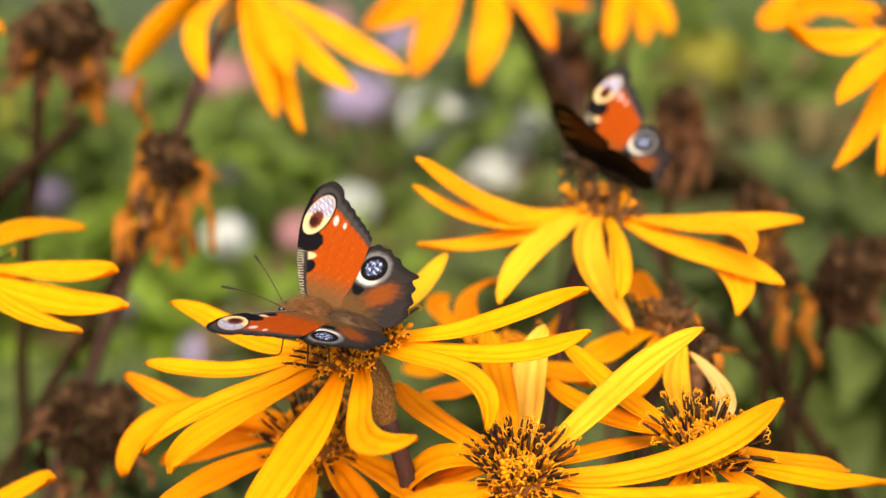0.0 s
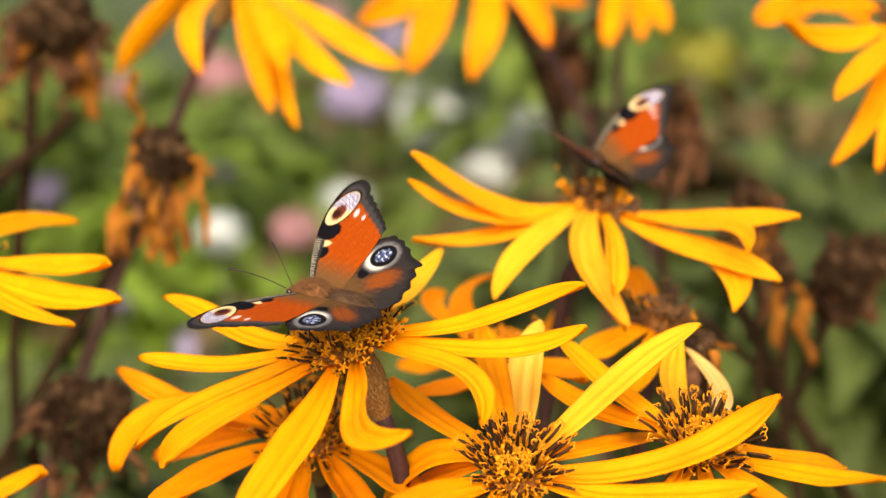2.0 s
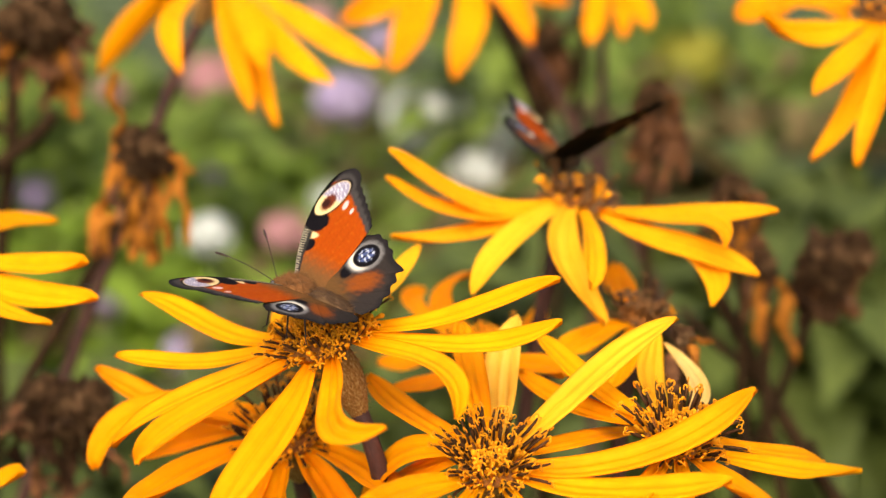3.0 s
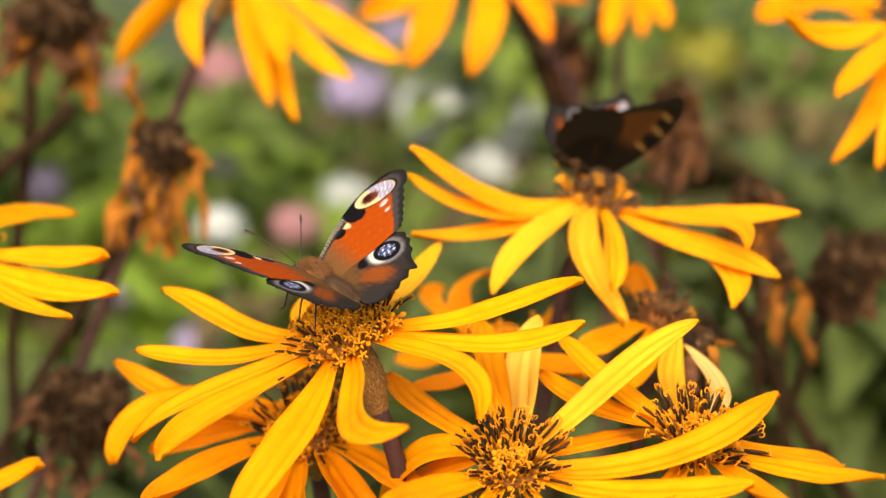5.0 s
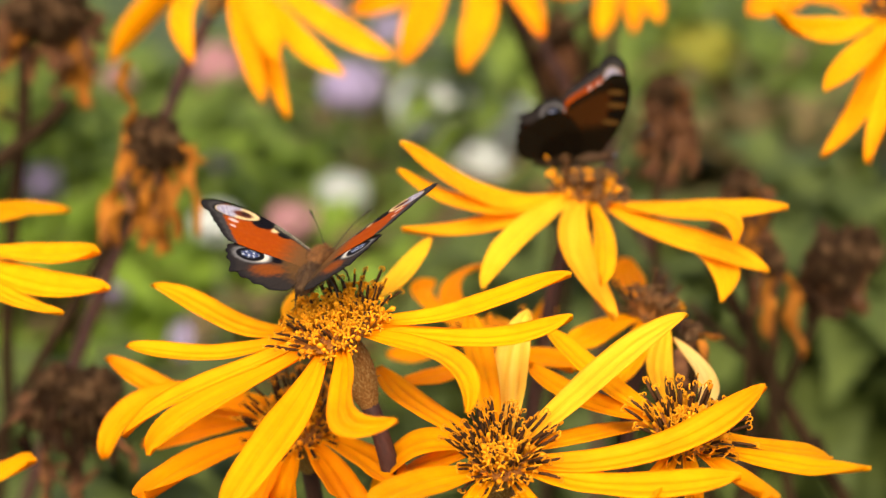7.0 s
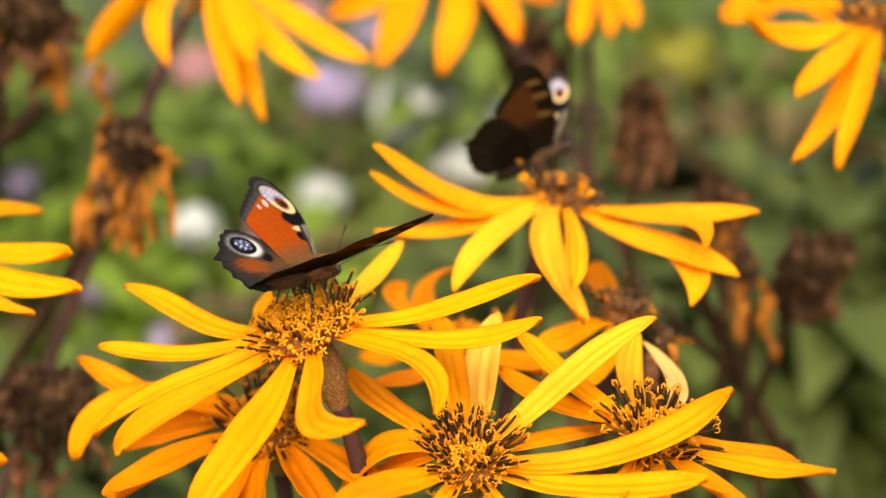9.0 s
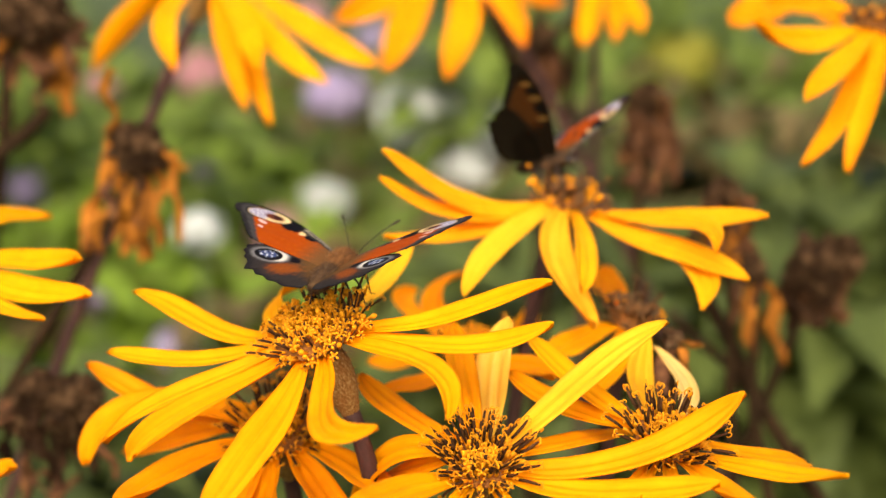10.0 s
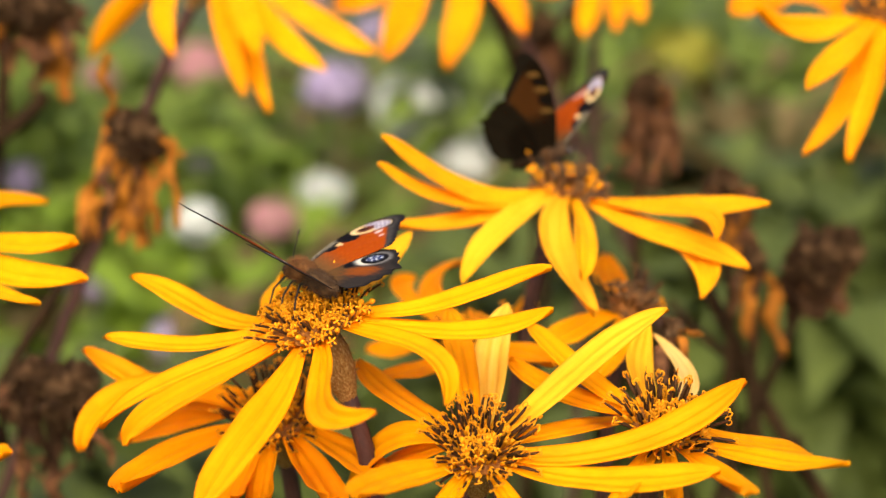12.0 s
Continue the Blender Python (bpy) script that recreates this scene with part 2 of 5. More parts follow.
def floret_meshes():
    """Tubular florets: two tall dark anther rods with curled stigmas, a short one, an open star, a bud and a half-open star."""
    kinds = []
    for kind in range(6):
        tall, dark = ((0.0072, 0.0052), (0.0062, 0.0046), (0.0046, 0.0022), (0.0034, 0.0), (0.0030, 0.0), (0.0038, 0.0008))[kind]
        sh = Shape()
        bendx = random.uniform(-0.0009, 0.0009)
        z0 = tall - dark
        sh.tube([(0, 0, -0.001), (0, 0, z0 * 0.6), (bendx * 0.3, 0, z0)], [0.00038, 0.00046, 0.00070 if dark < 0.002 else 0.00042], 6, 0)
        if dark:
            sh.tube([(bendx * 0.3, 0, z0 - 0.0004), (bendx * 0.4, bendx * 0.3, z0 + dark * 0.35), (bendx * 0.7, bendx * 0.2, z0 + dark * 0.8), (bendx, 0, tall)], [0.00027, 0.00036, 0.00034, 0.00020], 7, 1)
        if kind in (0, 1, 2):
            for sgn in (1, -1):
                wide, round_ = random.uniform(0.00036, 0.00052), random.uniform(4.2, 5.6)
                pts = [(bendx + sgn * wide * (1 - math.cos(j / 8 * round_)), 0.0003 * j / 8 * sgn, tall + 0.0001 + wide * 1.25 * math.sin(j / 8 * round_)) for j in range(9)]
                sh.tube([(bendx, 0, tall - 0.0004)] + pts, [0.00013] * 2 + [0.00014, 0.00015, 0.00016, 0.00016, 0.00016, 0.00015, 0.00014, 0.00011], 5, 0)
        if kind in (3, 5):
            for j in range(5):
                a, up = j * 1.2566 + random.uniform(-0.15, 0.15), random.uniform(0.0002, 0.0006)
                c, d = math.cos(a), math.sin(a)
                sh.tube([(0.0004 * c, 0.0004 * d, z0 - 0.0004), (0.0009 * c, 0.0009 * d, z0 + up), (0.0013 * c, 0.0013 * d, z0 + up * 0.6), (0.0015 * c, 0.0015 * d, z0 + up * 0.1)], [0.00030, 0.00035, 0.00026, 0.00008], 5, 0)
        if kind == 4:
            sh.blob((0, 0, z0), (0.00075, 0.00075, 0.0010), 6, 8, 0, 0.15)
        kinds.append(sh)
    return kinds


FLORETS = floret_meshes()
FLORET_FRESH = [sh.mesh("floret", [FLORET, ANTHER]) for sh in FLORETS]
FLORET_FADED = [sh.mesh("faded_floret", [FLORET_OLD, ANTHER]) for sh in FLORETS]


def disc_mesh(r, dome):
    sh = Shape()
    sh.blob((0, 0, 0.0008), (r * 0.86, r * 0.86, dome), 8, 20, 0, 0.12)
    return sh.mesh("disc", [DISC])


def involucre_mesh(r, length):
    """The downy cup of bracts under a flower head: ribbed, narrowing to the stalk."""
    sh = Shape()
    seg, rings = 26, 10
    prof = (0.40, 0.36, 0.365, 0.39, 0.42, 0.435, 0.43, 0.40, 0.34, 0.27, 0.21)
    for i in range(rings + 1):
        for k in range(seg):
            a = 2 * math.pi * k / seg
            rr = r * prof[i] * (1 + 0.06 * (k % 2) + 0.05 * noise.noise(Vector((math.cos(a) * 2, math.sin(a) * 2, i * 0.7))))
            sh.v.append(Vector((rr * math.cos(a), rr * math.sin(a), -0.0005 - length * i / rings)))
            sh.uv.append((i / rings, k / seg))
    for i in range(rings):
        for k in range(seg):
            a, b = i * seg + k, i * seg + (k + 1) % seg
            sh.f.append((a, a + seg, b + seg, b)), sh.m.append(0)
    for _ in range(900):
        k = random.randrange(seg * (rings - 1))
        p = sh.v[k + seg // 2] if k + seg // 2 < len(sh.v) else sh.v[k]
        n = Vector((p.x, p.y, 0)).normalized()
        d = (n + Vector((random.gauss(0, .4), random.gauss(0, .4), random.gauss(-.2, .4)))).normalized()
        w = d.orthogonal().normalized() * 0.00005
        c = len(sh.v)
        sh.v += [p - w, p + w, p + d * random.uniform(0.0005, 0.0014)]
        sh.uv += [(0, 0)] * 3
        sh.f.append((c, c + 1, c + 2)), sh.m.append(0)
    return sh.mesh("involucre", [BRACT])


def stalk(start, way, end, r0, r1, mat, steps=22, sway=0.004):
    """A stem that leaves start along way and bends to end, with small nodes."""
    a, b = Vector(start), Vector(end)
    reach = (b - a).length
    c1 = a + Vector(way).normalized() * reach * 0.10
    c2 = b * 0.6 + a * 0.4 + Vector((0, 0, 0.06 * reach))
    ph = random.random() * 30
    pts, rad = [], []
    for i in range(steps + 1):
        s = (i / steps) ** 1.6
        p = a * (1 - s) ** 3 + c1 * 3 * s * (1 - s) ** 2 + c2 * 3 * s * s * (1 - s) + b * s ** 3
        w = min(1, s * 6)
        pts.append(p + Vector((noise.noise(Vector((s * 9, ph, 0))), noise.noise(Vector((s * 9, ph, 5))), 0)) * sway * w)
        rad.append((r0 + (r1 - r0) * s) * (1 + 0.10 * noise.noise(Vector((s * 40, ph, 9)))))
    sh = Shape()
    sh.tube(pts, rad, 10)
    return sh.mesh("stem", [mat])


def flower(centre, axis, r, petals, mat, label, count, foot, faded=False, rods=0.5, cup=0.017, stem_r=0.0021, big=1.0, neck=None, fresh=0.3, clumps=()):
    """A flower head on its stalk: disc, florets one by one, ray petals, cup of bracts, stem."""
    rot = lean(axis)
    at = Matrix.Translation(centre) @ rot.to_4x4()
    fl = thing("ligularia_flower", at, label, "flower", "yellow flowers of the border")
    part("disc", disc_mesh(r, 0.0013), fl, label="domed brown flower disc")
    down = Vector(neck).normalized() if neck else rot @ Vector((0, 0, -1))
    turn = lean(rot.transposed() @ -down).to_4x4()
    part("involucre", involucre_mesh(min(r, 0.0095), cup), fl, turn, "brown downy cup of bracts")
    for row in petals:
        part("petal", petal_mesh(*row[:9], r, mat if len(row) < 10 else (PETAL_PALE, PETAL_BUFF, PETAL_CREAM)[row[9] - 1]), fl)
    inv = at.inverted()
    root = Vector(centre) + down * cup
    part("stem", stalk(inv @ root, rot.transposed() @ down, inv @ Vector(foot), stem_r, 0.0035, STEM), fl, label="purple-brown stem")
    meshes = FLORET_FADED if faded else FLORET_FRESH
    for i in range(count):
        q = math.sqrt((i + 0.5) / count)
        a = i * 2.39996 + random.uniform(-0.07, 0.07)
        rr = r * 0.95 * q + random.uniform(-0.0003, 0.0003)
        h = 0.0019 * math.sqrt(max(0.0, 1 - (q * 0.95) ** 2))
        tilt = (q ** 2) * 64 + random.uniform(-14, 14)
        if q > (0.42 if rods > 0.8 else 0.55):
            deg = math.degrees(a) % 360
            share = rods if not clumps else 0.55 if any(lo <= deg <= hi for lo, hi in clumps) else 0.08
            kind = random.choice((0, 0, 1)) if random.random() < share else random.choice((5, 5, 3, 4))
        else:
            kind = random.choice((3, 3, 5, 4, 2, 3) if rods > 0.6 else (3, 3, 4, 5, 5, 3))
        m = Matrix.Translation((rr * math.cos(a), rr * math.sin(a), h)) @ Euler((0, radians(tilt), a)).to_matrix().to_4x4() @ pose(0, 0, 0, random.uniform(-10, 10), 0, random.uniform(0, 360)) @ Matrix.Scale(random.uniform(0.8, 1.1) * big, 4)
        part("floret", FLORET_FRESH[kind] if faded and random.random() < fresh else meshes[kind], fl, m)
    return fl


flower((0.0003, 0.0001, 1.0002), (-0.3, -0.26, 0.92), 0.0125, [
    (155.8, -12.7, 57.1, -52, 46.4, 7.6, 15, 48.8, -35.5),
    (171, -12, 33.8, -25.4, 44.7, 6.7, 6, 6.3, -17.2),
    (-166, -2.7, 3.9, -17.5, 46.2, 7.9, -3, -15.1, -47.3),
    (-136.7, 8.3, 26.5, 0.3, 46.6, 7.9, -12, 32.3, -37.8),
    (-110.6, -4.2, 12.5, -14.6, 46.9, 9.6, -15, 6.3, -22.1),
    (-82.8, 4.9, 22.7, -32.7, 50.8, 7.3, 24, 118.8, -19.9),
    (-43.3, 3.6, 7.8, -13.1, 47, 7, -24, -56.2, -18.5),
    (-26.9, -11.3, 17.2, 1.8, 45.7, 7.6, -3, 18.3, 14),
    (-15.2, -3.8, 29.5, 3, 45.5, 7.2, 3, -9.3, -12.4),
    (70.9, -37, 37.4, 8.8, 46.5, 6.3, 12, -27, 6, 1),
    (124.4, -22.4, 19.1, -38, 46.4, 7.2, -33, -34.1, -27.3),
], PETAL, "yellow flower head with strap petals and a bristling orange disc", 140, (0.05, 0.04, 0.0), rods=0.5, big=0.9, clumps=((0, 105), (150, 235)), neck=(0.36, -0.12, -0.92), cup=0.0195)
flower((0.0654, 0.0976, 1.0067), (0.2, -0.12, 0.96), 0.01, [
    (-148.2, -13.9, 69.2, -7.9, 55, 8.4, -24, -17.5, -23.5),
    (-142.6, -14.4, 40.8, -10.8, 54.6, 8.1, -18, -26.9, 7.1),
    (-137.8, -12.3, 2.5, -8.7, 53.2, 8.1, -3, -13.3, 19.7),
    (-124.1, -1.6, -14.7, 10.4, 52.1, 8.1, 6, 10.2, -13.8, 1),
    (-104.8, -6.3, 8, 33, 53.5, 9.1, 3, 34.5, -38.3, 1),
    (-84.7, 6, -9.6, -15.3, 51.9, 6.8, -27, 4.1, -8.4),
    (-34.3, 16.2, 8.8, -1.1, 51.6, 8.1, 27, -1.6, 1.8),
    (-53.7, 5.6, 9.9, 13.7, 53.9, 9.2, 24, 10.1, -22.4),
    (-41.8, 9.5, 52.6, -13.7, 56, 7, 30, -49.1, -93.1),
    (-41.4, -0.4, 25.9, -5.3, 56.5, 8.1, 24, -72.3, -64.2),
], PETAL_SOFT, "yellow flower head with drooping strap petals and a brown disc", 48, (0.05, 0.10, 0.0), faded=True, rods=0.2, big=1.15, neck=(-0.32, -0.1, -0.93))
flower((0.0368, -0.0249, 0.9783), (0, -0.55, 0.83), 0.0078, [
    (130.8, -27, -3.1, -11.3, 45.5, 7.6, 18, -4.5, 13.7),
    (80, -20.3, -5.6, 23.2, 46.1, 8.6, -12, -47, 33.4, 3),
    (97.3, -9.5, -12, -2.8, 45.7, 7.2, 15, 1.4, -8.5),
    (39.9, 8.9, 11.6, 8, 47.6, 8, -18, -25.3, -24.2, 1),
    (25.5, -18.5, -21.9, 20.7, 44.3, 6.6, -21, -2.4, -9.5),
    (-9.3, 3, 37.5, 34.3, 53.4, 8.5, -15, 4.7, -3.7),
    (-26.5, 9.6, 27.8, 20.4, 46.5, 9, -21, -2.3, -6.3),
    (149.5, -18.8, -87.7, 5.5, 48.5, 9, -18, 31.4, 23.4),
    (157, -45.9, -16, -28.4, 44.3, 8.1, -6, -30.1, 0.9),
    (-145.7, 30.2, 14.4, 27.2, 44.8, 8.8, 9, 30.9, 17.1),
    (-116.7, 20.6, 25.7, 20.6, 45.4, 7.8, 33, 10.1, 24.7),
    (-66.7, 23.4, 19.9, -32.1, 45.1, 7.6, -30, -5.3, 29.2),
], PETAL, "yellow flower head tilted forward, with dark bristly anthers", 120, (0.07, 0.05, 0.0), rods=0.95)
flower((0.0785, -0.0163, 0.9805), (0.08, -0.42, 0.9), 0.0088, [
    (138, -12.1, 10.4, -30.4, 42.6, 6.7, 9, -4.4, -26),
    (148.3, -24.7, 15.1, -30.4, 42.5, 7.3, 3, -9.8, -16.2),
    (100.1, -27.7, 5.9, -34.4, 44, 6.7, 15, 9.1, 31.2, 1),
    (63.4, -24, -2.3, 36.2, 44.3, 5.8, 12, 30.8, 20.4, 2),
    (7.9, -23.7, -4.9, 28.1, 42.6, 5.9, -6, 20.4, -20.2),
    (-36, 23.5, 20.4, -17.9, 41.9, 6.9, -3, -15, 8.7),
    (-67.3, 28, 13.6, -23.7, 43.2, 7.2, -6, -27.7, 9.3),
    (-117.3, 14.3, 23.9, 8.8, 43.7, 6.7, 42, 6.2, 18.8),
    (-93.8, 14.4, 23.3, -13.9, 43.8, 6.8, -42, -3.3, 20.8),
], PETAL, "yellow flower head with curled stigmas and a long pale petal", 110, (0.10, 0.05, 0.0), rods=0.85)
flower((-0.0113, 0.021, 0.968), (-0.1, -0.45, 0.88), 0.0105, [
    (160.1, -13, 24.8, -25.2, 48.3, 8.4, 21, 10.4, 7.3),
    (158.3, 10.7, -34.1, 2, 50.7, 9.2, 3, 93.5, -40.7),
    (158.5, -24.6, -20.7, 0.3, 47.5, 8.9, -3, -11.5, 14.4),
    (-149.7, 21.6, -2.9, 38.9, 45.7, 9.7, 6, 32.6, 28.7),
    (-93.4, 12.1, 29.1, 19.4, 47.5, 9.5, 33, 2.3, 29.4),
    (-64.3, 13.4, 24.3, -10.1, 47.4, 9.5, -24, -8.2, 21.9),
    (-38.5, 13.4, 9.7, -42.1, 46.1, 9.6, -15, -1.4, 39.8),
    (-111.5, 16, 16.9, 44.4, 46.5, 8, 18, 4.2, 41.4),
    (138.7, -25.1, -33.8, 10, 48, 10.1, -27, 3.7, 22.4),
], PETAL_DEEP, "orange-yellow flower head half hidden below its neighbour", 110, (0.03, 0.06, 0.0), rods=0.8)
flower((0.0808, 0.0694, 0.9808), (0.1, -0.3, 0.95), 0.007, [
    (99.2, -26.4, 19.1, -19.3, 33.9, 9.1, -3, 8.7, 9.3),
    (-137.2, 12.4, -3.6, 19.3, 33.6, 8.2, -6, 3.8, 14.5),
    (-105.4, 1.5, 6.6, -7.7, 33.9, 8.3, 15, 2.8, 0.5),
], PETAL, "half-withered flower head with few broad yellow petals", 40, (0.11, 0.10, 0.0), faded=True, rods=0.5, fresh=0.05)
flower((0.0365, 0.0644, 0.9735), (0, -0.2, 0.97), 0.0085, [
    (128.3, 1, -23.7, -23.5, 45.3, 7, 12, -62.2, 5.6),
    (116.5, -5.6, 12.4, -37.3, 45.1, 7.6, -33, -60.7, -13.3),
    (-113.1, 11.5, 22.1, -8.9, 44, 7.1, -3, -1.6, -14.4),
    (127.3, -40.2, 14.2, -0.2, 44.1, 8.2, -33, 6.9, 0.6),
    (-50.7, 19, 1.1, -23.5, 43.2, 8.2, 12, -23, 15.3),
    (57.8, -19.8, -14, 11.9, 44.7, 7, -3, 14.7, 58),
    (-86.5, 3.7, 11.6, -2.3, 43.8, 7.6, -39, 0.5, 7),
], PETAL_DEEP, "orange-yellow flower head hidden among its neighbours", 40, (0.06, 0.10, 0.0))
flower((-0.0534, 0.2579, 1.0503), (0, -0.05, 1), 0.011, [
    (146.9, -15.9, -45.9, 5.7, 63.1, 10.3, 57, 16.2, -2.7),
    (-109.5, -1.3, -18.3, 20.1, 63.3, 8.4, 0, 36.6, -31.2),
    (-78, -19, -20.1, 2.5, 63.2, 8.5, -6, 12.5, -7.9),
    (-57.9, -25.1, -37.6, -43, 66.1, 8.5, -21, 43.1, 32.2),
    (-52.8, -20.4, -16.4, -3.1, 62.8, 9, 33, 23.3, 18.4),
    (-24.2, -17.7, -26.4, -6.4, 61.5, 9.5, 54, 12.7, 31.6),
    (-67.6, -5.9, -18.4, -10.2, 62.2, 9.2, 18, 5.2, -9),
], PETAL, "yellow flower head with long drooping petals on a dark stem", 50, (-0.44, 0.30, 0.0), faded=True, stem_r=0.0023, neck=(-0.46, 0.0, -0.88))
flower((0.0333, 0.3911, 1.0435), (0, -0.05, 1), 0.011, [
    (-112.2, -22.3, -25.2, 5.2, 63.2, 15, -27, -16.6, 1.7),
    (-129.6, -14, -10.2, 4.3, 61.7, 14, -54, -14.1, 18.5),
    (-68.1, -15.4, -32.3, -39.7, 66.9, 14, -6, -40, -29.5),
    (-54, -8.7, -21.6, -6.2, 62.5, 10.8, 36, -9.5, -23.9),
    (33, -22.5, -8, -1.3, 62.3, 11, 75, -5.3, 15.2),
], PETAL_DEEP, "orange-yellow flower head with hanging petals", 40, (0.45, 0.43, 0.0), faded=True, stem_r=0.0022, neck=(0.75, 0.0, -0.66))
flower((0.1056, 0.4096, 1.0352), (0, 0, 1), 0.009, [
    (-104.8, -21.9, -26.2, 13.7, 43, 10.1, 0, -19.4, -5.6),
    (-79.3, -18.6, -17, -3, 42.8, 8.9, -6, -26.2, -22.1),
    (-67.7, -10.9, -22.8, -5.9, 42.4, 9.2, 15, -3.7, -19.8),
], PETAL_DEEP, "fading flower head with short hanging orange petals", 30, (0.09, 0.42, 0.0), faded=True)
flower((0.1685, 0.1586, 1.0488), (-0.05, -0.1, 1), 0.0105, [
    (-143.4, -1.5, 13.9, 9.7, 54.1, 10.3, -39, -7.2, 38.2),
    (110.3, 0.4, -21.5, 1.8, 54.1, 9.2, -39, 2.9, 15.2),
    (-121, -5.2, 0.7, -6.1, 54.2, 8.9, -6, 1.8, -10.4),
    (-114.4, -23.6, -13.4, -15.9, 56.2, 9.1, 9, -25.7, 0.5),
    (-103.5, -15.3, -21.4, -21.8, 55.4, 8.7, 21, -7.1, -34.1),
], PETAL, "yellow flower head with broad drooping strap petals", 50, (0.75, 0.20, 0.0), faded=True, neck=(0.6, 0.0, -0.8))
flower((0.1658, 0.2682, 1.0501), (0, 0, 1), 0.01, [
    (-129, -8.9, -19.5, 13.5, 47.1, 11.2, -21, -13, 27.3),
    (-111, -8.2, -6.4, -2.5, 47.1, 10, -3, -4.1, -3.6),
    (-91.1, -10.6, -1.4, 7.1, 47.2, 10.3, 12, 9.6, -5),
], PETAL_DEEP, "orange-yellow flower head half behind another", 40, (0.90, 0.30, 0.0), faded=True, neck=(0.7, 0.0, -0.7))
flower((-0.1093, 0.0587, 1.0014), (0, -0.15, 0.98), 0.0105, [
    (71.1, 3.2, -39.1, -8.2, 48.4, 7.8, 21, -15.9, 15.2),
    (-15.9, 9.5, -1.7, -20.5, 46.1, 7.9, 18, -9.3, 18.3),
    (-31.6, -6, 20.1, 5.7, 48.1, 8.8, 21, 6.1, -3.5),
    (-44.7, -4.4, 14.3, 0.8, 47.7, 7, -6, 6, 0.1),
], PETAL, "yellow flower head with level strap petals", 60, (-0.12, 0.10, 0.0))
flower((-0.1175, 0.0406, 0.9385), (0, -0.2, 0.98), 0.0105, [
    (-13.9, 29.3, 12, -7.5, 39.4, 8.3, 21, -12.9, -9.5),
], PETAL, "yellow flower head low in the border", 50, (-0.12, 0.05, 0.0))
flower((-0.1760, 0.2200, 1.0580), (0, 0, 1), 0.0095, [
    (-10, -8, -22, 0, 40, 10, 10, 0, -20),
    (-75, -10, -30, 0, 42, 9, -10, 0, -20),
], PETAL_DEEP, "fading orange flower head with drooping petals", 30, (-0.30, 0.24, 0.0), faded=True, neck=(-0.5, 0.0, -0.85))



# ---------------------------------------------------------------- butterflies
UNIT = 0.0009
WING_N, WING_M = 150, 130


def wing_grid(lead, trail, outer):
    """Points of a wing between its leading and trailing edges, closed by the scalloped outer margin; in wing units."""
    def along(pts, t):
        n = len(pts) - 1
        t = np.clip(t, 0, 1) * n
        i = np.minimum(t.astype(int), n - 1)
        f = (t - i)[:, None]
        P = np.array(pts, float)
        p0, p1, p2, p3 = P[np.maximum(i - 1, 0)], P[i], P[i + 1], P[np.minimum(i + 2, n)]
        return 0.5 * (2 * p1 + (p2 - p0) * f + (2 * p0 - 5 * p1 + 4 * p2 - p3) * f ** 2 + (3 * p1 - p0 - 3 * p2 + p3) * f ** 3)
    u, v = np.linspace(0, 1, WING_N), np.linspace(0, 1, WING_M)
    a, b, o = along(lead, u), along(trail, u), along(outer, v)
    g = a[:, None] * (1 - v)[None, :, None] + b[:, None] * v[None, :, None]
    straight = a[-1][None] * (1 - v)[:, None] + b[-1][None] * v[:, None]
    g += (u ** 1.5)[:, None, None] * (o - straight)[None]
    return g[..., 0], g[..., 1], np.repeat(u[:, None], WING_M, 1), np.repeat(v[None], WING_N, 0)


def soft(x, a, b):
    t = np.clip((x - a) / (b - a), 0, 1)
    return t * t * (3 - 2 * t)


def blend(col, c, k):
    k = np.clip(k, 0, 1)[..., None]
    return col * (1 - k) + np.array(c) * k


def grain(x, y, f, seed):
    s = np.zeros_like(x)
    rng = np.random.RandomState(seed)
    for i in range(7):
        a, q, p = rng.uniform(0, 6.283), f * rng.uniform(0.6, 1.7), rng.uniform(0, 6.283)
        s += np.sin((x * np.cos(a) + y * np.sin(a)) * q + p)
    return s / 7


def spot(x, y, cx, cy, rx, ry, ang=0.0):
    a = math.radians(ang)
    dx, dy = x - cx, y - cy
    return np.hypot((dx * math.cos(a) + dy * math.sin(a)) / rx, (dy * math.cos(a) - dx * math.sin(a)) / ry)


RUST, SOOT, CREAM, SMOKE = (0.25, 0.037, 0.0005), (0.005, 0.004, 0.005), (0.58, 0.41, 0.19), (0.036, 0.031, 0.029)


